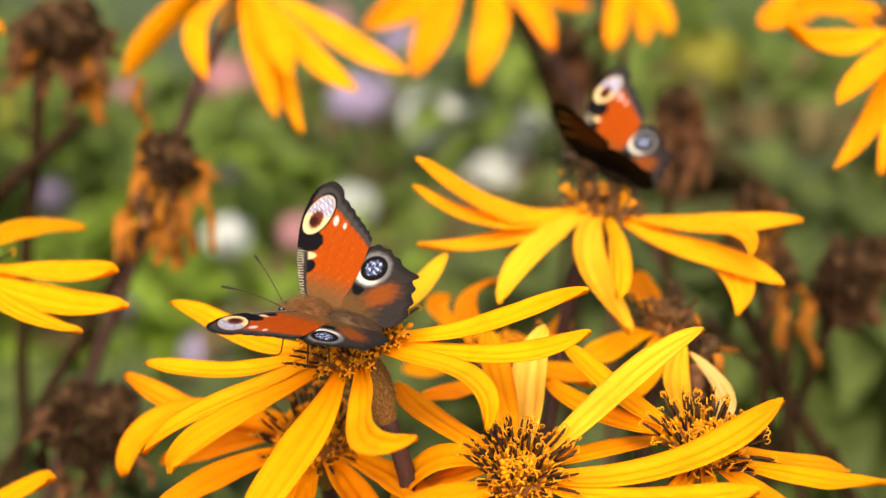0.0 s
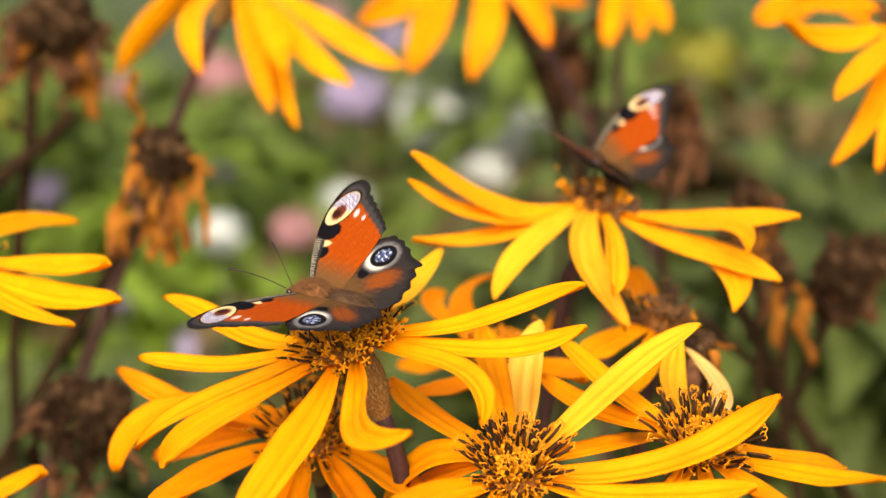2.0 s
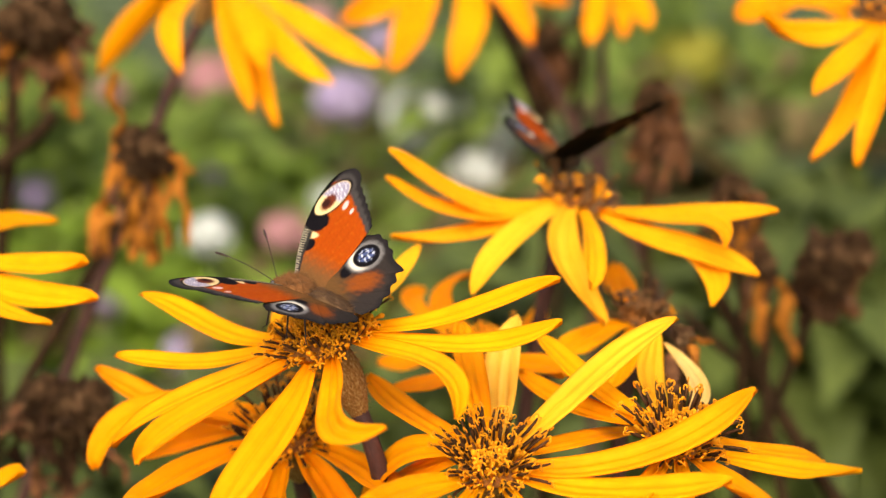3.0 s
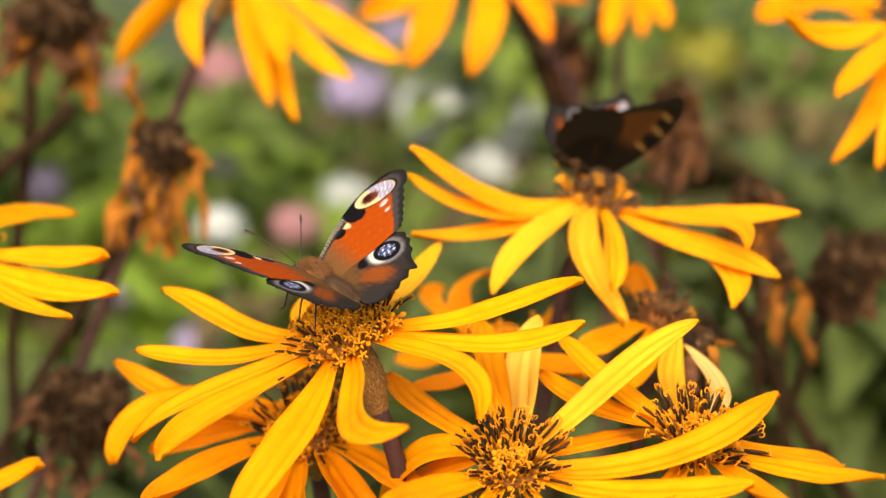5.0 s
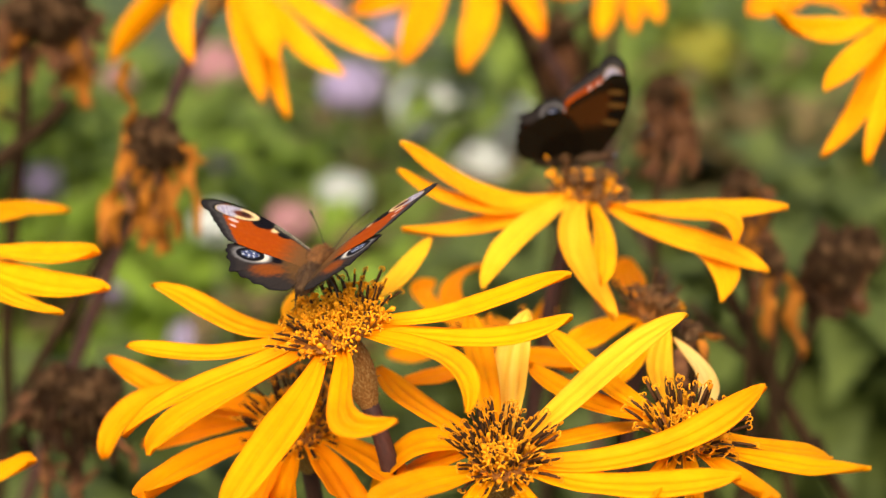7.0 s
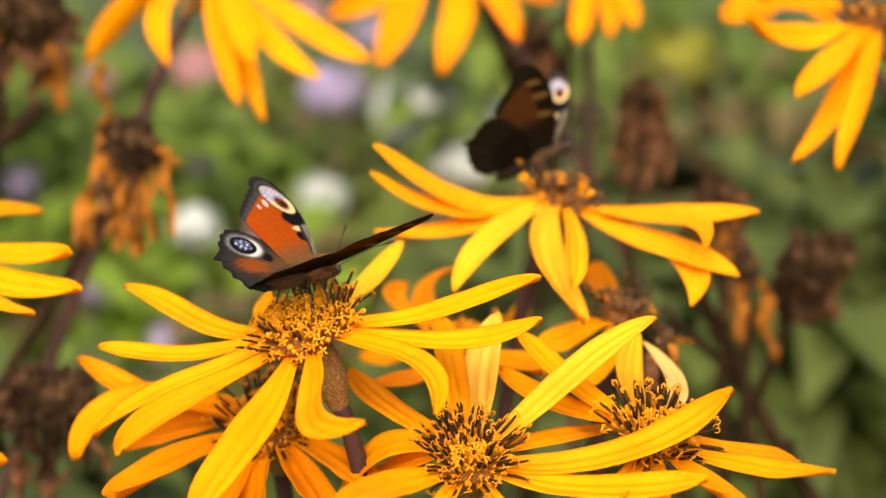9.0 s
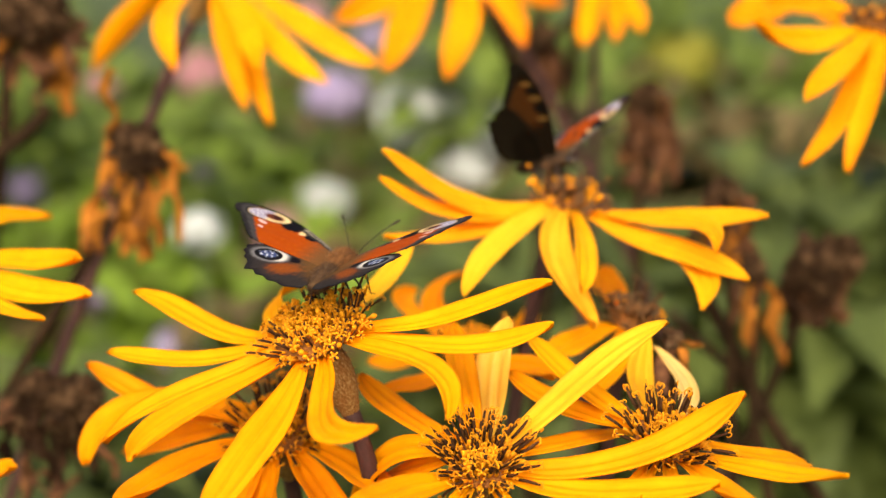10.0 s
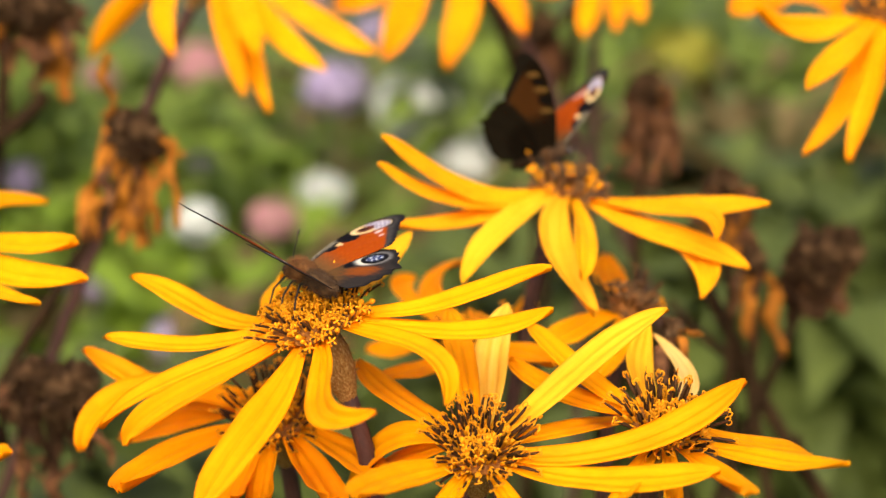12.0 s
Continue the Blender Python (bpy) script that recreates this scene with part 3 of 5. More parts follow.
def fore_top(x, y, u, v):
    g, g2 = grain(x, y, 3.0, 1), grain(x, y, 9.0, 2)
    col = np.ones(x.shape + (3,)) * np.array(RUST)
    col = blend(col, (0.28, 0.065, 0.006), 0.5 * soft(g, 0.1, 0.6))
    col = blend(col, (0.10, 0.052, 0.018), (1 - soft(x + 1.2 * g, 3.0, 11.0)) * 0.9)
    far = u + 0.010 * g
    col = blend(col, SMOKE, soft(far, 0.845, 0.875))
    col = blend(col, (0.012, 0.010, 0.010), soft(far, 0.91, 0.95) * 0.9)
    lv = v + 0.012 * g
    col = blend(col, SOOT, 1 - soft(spot(x, y, 15.4, 13.2, 3.3, 5.0, 14) + 0.08 * g, 0.9, 1.05))
    col = blend(col, SOOT, (1 - soft(spot(x, y, 9.4, 9.8, 1.9, 2.3, 25), 0.85, 1.1)))
    col = blend(col, CREAM, (1 - soft(spot(x, y, 11.6, 11.8, 1.1, 3.4, 18), 0.8, 1.15)))
    col = blend(col, SOOT, (1 - soft(lv, 0.06, 0.085)) * soft(x, 13.5, 15))
    hatch = np.sin(x * 9.5 + y * 2.0) > 0.35
    col = blend(col, (0.02, 0.018, 0.016), (1 - soft(lv, 0.13, 0.17)) * (1 - soft(x, 12.5, 13.4)))
    col = blend(col, (0.30, 0.25, 0.17), (1 - soft(lv, 0.08, 0.11)) * (1 - soft(x, 12.5, 13.4)) * hatch)
    e = spot(x, y, 23.0, 12.9, 6.0, 3.3, -8)
    side = (x - 22.6) * 0.99 + (y - 12.9) * 0.1
    col = blend(col, SOOT, 1 - soft(e, 1.05, 1.13))
    col = blend(col, CREAM, 1 - soft(e, 0.93, 1.0))
    col = blend(col, (0.20, 0.18, 0.24), (1 - soft(e, 0.90, 0.96)) * soft(side + 0.4 * g, -0.6, 0.8))
    col = blend(col, (0.56, 0.50, 0.52), (1 - soft(e, 0.85, 0.92)) * soft(side, -0.6, 0.8) * soft(g2, 0.0, 0.5))
    col = blend(col, (0.09, 0.018, 0.008), 1 - soft(spot(x, y, 21.5, 13.0, 3.0, 2.0, 0) + 0.15 * g2, 0.65, 1.1))
    col = blend(col, SOOT, (1 - soft(spot(x, y, 21.0, 13.4, 1.5, 1.3, 0), 0.5, 1.2)) * 0.8)
    for cx, cy, r in ((22.8, 7.9, 1.4), (22.2, 5.2, 0.9)):
        col = blend(col, (0.50, 0.34, 0.30), 1 - soft(spot(x, y, cx, cy, r * 1.1, r * 0.55, 15), 0.7, 1.1))
    vein = (np.abs(np.sin(v * math.pi * 7)) < 0.07) * soft(u, 0.3, 0.5)
    return col * ((1 + 0.16 * g2 + 0.10 * grain(x, y, 22, 5)) * (1 - 0.22 * vein))[..., None]


def hind_top(x, y, u, v):
    g, g2 = grain(x, y, 3.0, 3), grain(x, y, 9.0, 4)
    col = np.ones(x.shape + (3,)) * np.array((0.022, 0.017, 0.015))
    col = blend(col, (0.085, 0.040, 0.013), 1 - soft(np.hypot(x, y + 4) + 1.5 * g, 4.0, 11.0))
    col = blend(col, (0.17, 0.040, 0.006), 0.9 * (1 - soft(spot(x, y, 8.4, -11.2, 5.6, 3.5, -48) + 0.25 * g + 0.15 * g2, 0.35, 1.15)))
    col = blend(col, (0.012, 0.010, 0.010), soft(u + 0.01 * g, 0.90, 0.96) * 0.85)
    e = spot(x, y, 14.0, -6.4, 5.2, 4.6, -25)
    col = blend(col, SOOT, 1 - soft(spot(x, y, 8.3, -5.2, 2.0, 1.7, 0), 0.7, 1.15))
    col = blend(col, (0.12, 0.11, 0.105), 1 - soft(e + 0.06 * g, 0.80, 1.10))
    col = blend(col, (0.50, 0.45, 0.37), (1 - soft(e + 0.08 * g2, 0.70, 0.95)) * soft(-(x - 13.4) + 0.5 * (y + 6.6), -1.0, 2.5))
    col = blend(col, SOOT, 1 - soft(spot(x, y, 14.4, -6.6, 3.6, 3.3, -25), 0.93, 1.05))
    inner = 1 - soft(spot(x, y, 14.5, -6.5, 2.2, 2.0, -25) + 0.25 * g2, 0.8, 1.1)
    col = blend(col, (0.045, 0.06, 0.14), inner)
    col = blend(col, (0.46, 0.47, 0.52), inner * soft(grain(x, y, 4.5, 8), 0.0, 0.45))
    col = blend(col, SOOT, inner * (np.sin(y * 4.2 + x * 1.6) > 0.70) * 0.85)
    vein = (np.abs(np.sin(v * math.pi * 8)) < 0.07) * soft(u, 0.3, 0.5)
    return col * ((1 + 0.18 * g2 + 0.10 * grain(x, y, 22, 6)) * (1 - 0.22 * vein))[..., None]


def fore_low(x, y, u, v):
    g = grain(x, y, 4.0, 11)
    col = np.ones(x.shape + (3,)) * np.array((0.0075, 0.0048, 0.0022))
    col = blend(col, (0.055, 0.020, 0.004), soft(x + 0.5 * g, 9, 15) * (1 - soft(x, 24, 28)) * soft(v, 0.05, 0.3) * 0.8)
    for cx, cy, rx, ry in ((12.8, 10.6, 0.9, 2.8), (19.6, 12.8, 1.0, 3.0), (25.0, 12.8, 1.0, 2.6)):
        col = blend(col, (0.13, 0.072, 0.018), (1 - soft(spot(x, y, cx, cy, rx, ry, 15), 0.6, 1.3)) * 0.8)
    for cx, cy, rx, ry in ((16.0, 12.0, 1.7, 3.0), (22.3, 12.9, 1.3, 2.4)):
        col = blend(col, (0.005, 0.004, 0.003), 1 - soft(spot(x, y, cx, cy, rx, ry, 15), 0.7, 1.15))
    col = blend(col, (0.010, 0.008, 0.005), soft(u, 0.86, 0.9))
    return col * (1 + 0.25 * np.sin(x * 5.0 + 2.0 * g) * 0.6 + 0.2 * grain(x, y, 14, 12))[..., None]


def hind_low(x, y, u, v):
    g = grain(x, y, 3.0, 13)
    col = np.ones(x.shape + (3,)) * np.array((0.0055, 0.0036, 0.0018))
    col = blend(col, (0.0095, 0.0068, 0.0036), soft(u + 0.03 * g, 0.58, 0.66))
    return col * (1 + 0.2 * np.sin(y * 4.5 + 2.2 * g) + 0.2 * grain(x, y, 14, 14))[..., None]


def wing_material(name, rough):
    m, nd, ln, b = material(name)
    at = nd.new("ShaderNodeVertexColor")
    at.layer_name = "scales"
    n = link_noise(nd, ln, 9000, 2.0)
    dust = ramp(nd, ln, n.outputs["Fac"], [(0.3, (0.78, 0.78, 0.78)), (0.7, (1.15, 1.15, 1.15))]).outputs["Color"]
    ln.new(mixed(nd, ln, 1.0, at.outputs["Color"], dust, 'MULTIPLY'), b.inputs["Base Color"])
    b.inputs["Roughness"].default_value = rough
    b.inputs["Specular IOR Level"].default_value = 0.02
    bumped(nd, ln, b, n.outputs["Fac"], 0.25, 0.0001)
    return m


WING_TOP = wing_material("wing_scales_above", 0.7)
WING_LOW = wing_material("wing_scales_below", 0.75)


def wing_mesh(name, grid, top, low, side, veins):
    x, y, u, v = grid
    z = 0.55 * np.sin(np.clip(u, 0, 1) * math.pi) * np.cos((v - 0.45) * 2.2) + 0.10 * np.sin(v * math.pi * veins) * u * (1 - 0.5 * u)
    thick = 0.10 * (1 - 0.7 * u) + 0.02
    n, m = x.shape
    up = np.stack([side * x, y, z + thick], -1).reshape(-1, 3)
    dn = np.stack([side * x, y, z - thick], -1).reshape(-1, 3)
    verts = np.concatenate([up, dn]) * UNIT
    i, j = np.meshgrid(np.arange(n - 1), np.arange(m - 1), indexing="ij")
    a = (i * m + j).ravel()
    quad = np.stack([a, a + m, a + m + 1, a + 1], -1)
    if side > 0:
        quad = quad[:, ::-1]
    back = quad[:, ::-1] + n * m
    rim = [k for k in range(m)] + [k * m + m - 1 for k in range(1, n)] + [(n - 1) * m + k for k in range(m - 2, -1, -1)] + [k * m for k in range(n - 2, 0, -1)]
    rim = np.array(rim)
    nxt = np.roll(rim, -1)
    skirt = np.stack([rim, nxt, nxt + n * m, rim + n * m], -1)
    if side < 0:
        skirt = skirt[:, ::-1]
    faces = np.concatenate([quad, back, skirt])
    me = bpy.data.meshes.new(name)
    me.from_pydata(verts.tolist(), [], faces.tolist())
    me.materials.append(WING_TOP)
    me.materials.append(WING_LOW)
    slots = np.zeros(len(faces), dtype=np.int32)
    slots[len(quad):] = 1
    me.polygons.foreach_set("material_index", slots)
    me.polygons.foreach_set("use_smooth", np.ones(len(faces), dtype=bool))
    ca = me.color_attributes.new("scales", 'FLOAT_COLOR', 'POINT')
    cols = np.ones((2 * n * m, 4), dtype=np.float32)
    cols[:n * m, :3] = np.clip(top(x, y, u, v), 0.002, 0.95).reshape(-1, 3)
    cols[n * m:, :3] = np.clip(low(x, y, u, v), 0.0008, 0.95).reshape(-1, 3)
    ca.data.foreach_set("color", cols.ravel())
    me.validate()
    return me


FORE = wing_grid([(0, 6.4), (7, 11.2), (14, 14.7), (21, 16.8), (27, 17.2)],
                 [(0, -3), (6, -3.2), (14, -3.4), (21.4, -2.8)],
                 [(27, 17.2), (30.2, 16.3), (32.5, 13.9), (32.4, 11.6), (31.0, 9.6), (29.3, 8.6), (28.75, 7.15), (27.65, 6.1), (27.25, 4.8), (26.05, 3.9), (25.65, 2.6), (24.7, 1.8), (24.25, 0.6), (23.35, -0.2), (22.9, -1.3), (22.0, -1.9), (21.4, -2.8)])
HIND = wing_grid([(0, -0.5), (5, 1.2), (11, 1.0), (16.4, -0.8)],
                 [(0, -5), (0.2, -9), (0.6, -13), (1.4, -17.0)],
                 [(16.4, -0.8), (18.9, -2.2), (20.0, -3.8), (20.9, -5.0), (20.3, -6.8), (20.4, -8.4), (19.2, -9.8), (18.9, -11.6), (17.6, -12.8), (16.9, -14.4), (16.0, -18.2), (14.3, -17.0), (12.8, -18.6), (11.0, -18.2), (9.2, -19.6), (7.4, -18.9), (5.4, -19.6), (3.4, -18.4), (1.4, -17.0)])
FORE_R = wing_mesh("forewing", FORE, fore_top, fore_low, 1, 7)
FORE_L = wing_mesh("forewing", FORE, fore_top, fore_low, -1, 7)
HIND_R = wing_mesh("hindwing", HIND, hind_top, hind_low, 1, 8)
HIND_L = wing_mesh("hindwing", HIND, hind_top, hind_low, -1, 8)

FUR = surface("brown_fur", [(0.3, (0.09, 0.036, 0.011)), (0.55, (0.22, 0.090, 0.024)), (0.8, (0.35, 0.165, 0.05))], 900, 0.9, 0.9, 0.0004, stretch=(1, 0.3, 1))
FUR_DARK = surface("dark_fur", [(0.3, (0.035, 0.018, 0.009)), (0.55, (0.09, 0.045, 0.018)), (0.8, (0.18, 0.10, 0.04))], 900, 0.9, 0.9, 0.0004, stretch=(1, 0.3, 1))
FUR_BLACK = surface("sooty_fur", [(0.3, (0.008, 0.005, 0.003)), (0.7, (0.035, 0.02, 0.009))], 900, 0.9, 0.9, 0.0004, stretch=(1, 0.3, 1), spec=0.05)
DARK_BODY = surface("dark_body", [(0.3, (0.012, 0.008, 0.006)), (0.7, (0.05, 0.03, 0.02))], 900, 0.7, 0.5, 0.0002)
EYE = surface("dark_eye", [(0.3, (0.01, 0.008, 0.007)), (0.7, (0.03, 0.02, 0.016))], 2000, 0.25, 0.1, 0.0001, spec=0.6)


def furry(name, centre, size, slot_mat, strands, length, back=Vector((0, -1, 0))):
    """An ellipsoid with a coat of short hairs that lie backwards."""
    sh = Shape()
    sh.blob(centre, size, 10, 16, 0, 0.10)
    c = Vector(centre)
    for _ in range(strands):
        n = Vector((random.gauss(0, 1), random.gauss(0, 1), random.gauss(0.5, 1))).normalized()
        p = c + Vector((n.x * size[0], n.y * size[1], n.z * size[2])) * 0.96
        d = (n + back * random.uniform(0.3, 1.2) + Vector((random.gauss(0, .3), random.gauss(0, .3), random.gauss(0, .3)))).normalized()
        w = d.orthogonal().normalized() * 0.00006
        tip = p + d * length * random.uniform(0.6, 1.2)
        k = len(sh.v)
        sh.v += [p - w, p + w, tip, p + d.cross(w)]
        sh.uv += [(0, 0)] * 4
        sh.f += [(k, k + 1, k + 2), (k + 1, k + 3, k + 2), (k + 3, k, k + 2)]
        sh.m += [0, 0, 0]
    return sh.mesh(name, [slot_mat])


def body_meshes():
    made = {}
    made["thorax"] = furry("thorax", (0, 0.0035, 0.0002), (0.0024, 0.0052, 0.0024), FUR, 1500, 0.0016)
    made["head"] = furry("head", (0, 0.0096, -0.0006), (0.0013, 0.0012, 0.0012), FUR, 250, 0.0007)
    made["abdomen"] = furry("abdomen", (0, -0.0062, -0.0002), (0.0021, 0.0070, 0.0020), FUR_DARK, 1500, 0.0013)
    sh = Shape()
    sh.blob((0, 0, 0), (0.0007, 0.0009, 0.0010), 8, 10)
    made["eye"] = sh.mesh("eye", [EYE])
    sh = Shape()
    pts = [(0, 0.0145 * i / 10, 0.0012 * math.sin(i / 10 * 2.4)) for i in range(11)]
    sh.tube(pts, [0.00011] * 8 + [0.00016, 0.00032, 0.00024], 6)
    made["antenna"] = sh.mesh("antenna", [DARK_BODY])
    sh = Shape()
    sh.tube([(0, 0, 0), (0.0018, 0, 0.0002), (0.0042, 0.0004, -0.0028), (0.0050, 0.0006, -0.0068), (0.0062, 0.001, -0.0072)], [0.00034, 0.0003, 0.00024, 0.00016, 0.0001], 6)
    made["leg"] = sh.mesh("leg", [DARK_BODY])
    return made


BODY = body_meshes()


def butterfly(label, size, fur, girth):
    """Thing space: y ahead, z up from the back, x to its right side; the wings hinge beside the origin."""
    def own(me, coat=None):
        """This butterfly's own copy of a part, at its size; a coat also sets its fur and girth."""
        me = me.copy()
        me.transform(Matrix.Scale(size, 4))
        if coat:
            me.transform(Matrix.Diagonal((girth, 1, girth, 1)))
            me.materials[0] = coat
        return me
    bf = thing("peacock_butterfly", Matrix.Identity(4), label, "butterfly", "butterflies on the flowers")
    part("thorax", own(BODY["thorax"], fur[0]), bf, label="furry rust-brown thorax")
    part("abdomen", own(BODY["abdomen"], fur[1]), bf, label="dark tapered abdomen")
    head = part("head", own(BODY["head"], fur[0]), bf, label="small furry brown head")
    for s in (1, -1):
        part("eye", BODY["eye"], head, pose(s * 0.0011, 0.0100, -0.0004))
        part("antenna", BODY["antenna"], bf, pose(s * 0.0006, 0.0104, 0.0002, 22, 0, -s * 32), "thin antenna with a dark club")
        for y0, turn in ((0.0055, 35), (0.0020, -5), (-0.0005, -35)):
            part("leg", BODY["leg"], bf, pose(s * 0.0012, y0, -0.0014, 0, 0, turn if s > 0 else 180 - turn))
    wings = [part("forewing", own(FORE_R), bf, label="rust forewing with a pale eyespot, sooty below"), part("hindwing", own(HIND_R), bf, label="grey-brown hindwing with a blue eyespot, sooty below"),
             part("forewing", own(FORE_L), bf, label="rust forewing with a pale eyespot, sooty below"), part("hindwing", own(HIND_L), bf, label="grey-brown hindwing with a blue eyespot, sooty below")]
    return bf, wings


def poised(x, y, z, yaw, pitch, roll):
    """The pose of a body that heads along yaw (degrees from the x axis), nose up by pitch, right side down by roll."""
    return Matrix.Translation((x, y, z)) @ Euler((0, 0, radians(yaw - 90))).to_matrix().to_4x4() @ Euler((radians(pitch), 0, 0)).to_matrix().to_4x4() @ Euler((0, radians(roll), 0)).to_matrix().to_4x4()


def flutter(bf, wings, rows):
    """rows: seconds, place, yaw, pitch, roll, how far the left and the right wings stand up, and how far the hindwings and the forewings are drawn back."""
    walk(bf, [(r[0], poised(*r[1:7])) for r in rows])
    for k, w in enumerate(wings):
        s, col = (1, 8) if k < 2 else (-1, 7)
        drop = -0.0002 if k % 2 else 0.0
        walk(w, [(r[0], pose(s * 0.0011, 0, 0.0007 + drop, 0, -s * (r[col] - (1.5 if k % 2 else 0)), 0) @ pose(0, 0, 0, 0, 0, -s * r[9 if k % 2 else 10])) for r in rows])


near_butterfly, near_wings = butterfly("rust-red peacock butterfly with eyespots feeding on the yellow flower", 1.03, (FUR, FUR_DARK), 1.12)
far_butterfly, far_wings = butterfly("peacock butterfly showing sooty wing undersides on the flower behind", 1, (FUR_DARK, FUR_BLACK), 0.9)


def small_insect():
    """A tiny dark insect, two millimetres long, that walks on a petal."""
    bug = thing("small_insect", Matrix.Identity(4), "tiny dark brown insect walking on a yellow petal", "insect")
    sh = Shape()
    sh.blob((0, -0.0003, 0), (0.00036, 0.00075, 0.00030), 8, 10)
    part("abdomen", sh.mesh("abdomen", [DARK_BODY]), bug)
    sh = Shape()
    sh.blob((0, 0.00060, 0), (0.00024, 0.00028, 0.00022), 8, 10)
    part("head", sh.mesh("head", [DARK_BODY]), bug)
    for s in (1, -1):
        for y0 in (0.0003, 0.0, -0.0004):
            sh = Shape()
            sh.tube([(s * 0.0002, y0, 0), (s * 0.0006, y0 * 1.4, 0.0001), (s * 0.0009, y0 * 1.8, -0.0005)], [0.00006, 0.00005, 0.00003], 5)
            part("leg", sh.mesh("leg", [DARK_BODY]), bug)
    return bug


insect = small_insect()

# ---------------------------------------------------------------- withered heads and bare stems
def strand_mesh(x0, z0, x1, z1, width, mat):
    """A shrivelled petal that has dried into a twisted, folded strap, from one end to the other. Millimetres."""
    N, W = 24, 6
    ph = random.random() * 60
    a, b = Vector((x0, random.uniform(-5, 3), z0)) / 1000, Vector((x1, random.uniform(-7, 2), z1)) / 1000
    reach = (b - a).length
    sh = Shape()
    rows = []
    for i in range(N + 1):
        s = i / N
        env = math.sin(math.pi * s)
        p = a.lerp(b, s) + Vector((noise.noise(Vector((s * 2.2, ph, 0))), noise.noise(Vector((s * 2.2, ph, 4))), 0)) * reach * 0.16 * (0.3 + env)
        turn = 1.6 * noise.noise(Vector((s * 1.8, ph, 9)))
        half = width / 1250 * (0.5 + 0.7 * env ** 0.5) * (1 + 0.5 * noise.noise(Vector((s * 5, ph, 2))))
        wv = Vector((math.cos(turn), math.sin(turn), 0.25 * noise.noise(Vector((s * 4, ph, 6)))))
        nv = Vector((-math.sin(turn), math.cos(turn), 0))
        row = []
        for k in range(W + 1):
            x = 2 * k / W - 1
            lift = 0.45 * x * x + 0.8 * noise.noise(Vector((s * 6, x * 1.7, ph)))
            row.append(p + wv * half * x * (1 + 0.25 * noise.noise(Vector((s * 9, x, ph + 5)))) + nv * half * lift)
        rows.append(row)
    for off in (0.00015, -0.00015):
        for i, row in enumerate(rows):
            for k, q in enumerate(row):
                sh.v.append(q + Vector((0, off, 0)))
                sh.uv.append((i / N, k / W))
    size, w1 = (N + 1) * (W + 1), W + 1
    for i in range(N):
        for k in range(W):
            c = i * w1 + k
            sh.f.append((c, c + w1, c + w1 + 1, c + 1)), sh.m.append(0)
            sh.f.append((size + c, size + c + 1, size + c + w1 + 1, size + c + w1)), sh.m.append(0)
    rim = [k for k in range(w1)] + [i * w1 + W for i in range(1, N + 1)] + [N * w1 + k for k in range(W - 1, -1, -1)] + [i * w1 for i in range(N - 1, 0, -1)]
    for c, d in zip(rim, rim[1:] + rim[:1]):
        sh.f.append((c, d, size + d, size + c)), sh.m.append(0)
    return sh.mesh("dry_petal", [mat])


def withered(centre, lumps, strands, label, foot, ragged=1.0, stem_from=(0, 0, -4), stem_r=0.0018):
    """A spent flower head: ragged lumps of dry bracts (x, y, z, radius, height) and shrivelled petals (x0, z0, x1, z1, width, material), in millimetres."""
    at = Matrix.Translation(centre)
    wd = thing("withered_flower", at, label, "withered flower", "withered flower heads")
    for x, y, z, r, high in lumps:
        sh = Shape()
        c, size = Vector((x, y, z)) / 1000, Vector((r, r, high)) / 1000
        sh.blob(c, size * 0.8, 14, 20, 0, 1.0)
        for i in range(240):
            n = Vector((random.gauss(0, 1), random.gauss(0, 1), random.gauss(0, 1))).normalized()
            p = c + Vector((n.x * size.x, n.y * size.y, n.z * size.z)) * 0.72
            d = (n + Vector((random.gauss(0, .8), random.gauss(0, .8), random.gauss(-0.3, .7)))).normalized()
            q = size.x * random.uniform(0.12, 0.5) * ragged
            sh.tube([p, p + d * q * 0.6, p + d * q + Vector((0, 0, -q * 0.5))], [size.x * 0.08, size.x * 0.09, size.x * 0.04], 4, 0, 0.5)
        part("seed_core", sh.mesh("seed_core", [CORE]), wd, label="ragged brown seed core")
    for row in strands:
        part("dry_petal", strand_mesh(*row), wd)
    start, end = Vector(stem_from) / 1000, at.inverted() @ Vector(foot)
    part("stem", stalk(start, end - start, end, stem_r, 0.003, STEM_DARK, sway=0.008), wd, label="dark brown stem")
    return wd


def tatters(count, reach, drop, width, mats, high=2.0):
    """Rows of dry petals hanging all round a head."""
    rows = []
    for i in range(count):
        x = reach * (2 * (i + 0.5) / count - 1) + random.uniform(-1.5, 1.5)
        rows.append((x * 0.6, random.uniform(-2, high), x * random.uniform(0.8, 1.3), -drop * random.uniform(0.5, 1.15), width * random.uniform(0.6, 1.3), random.choice(mats)))
    return rows


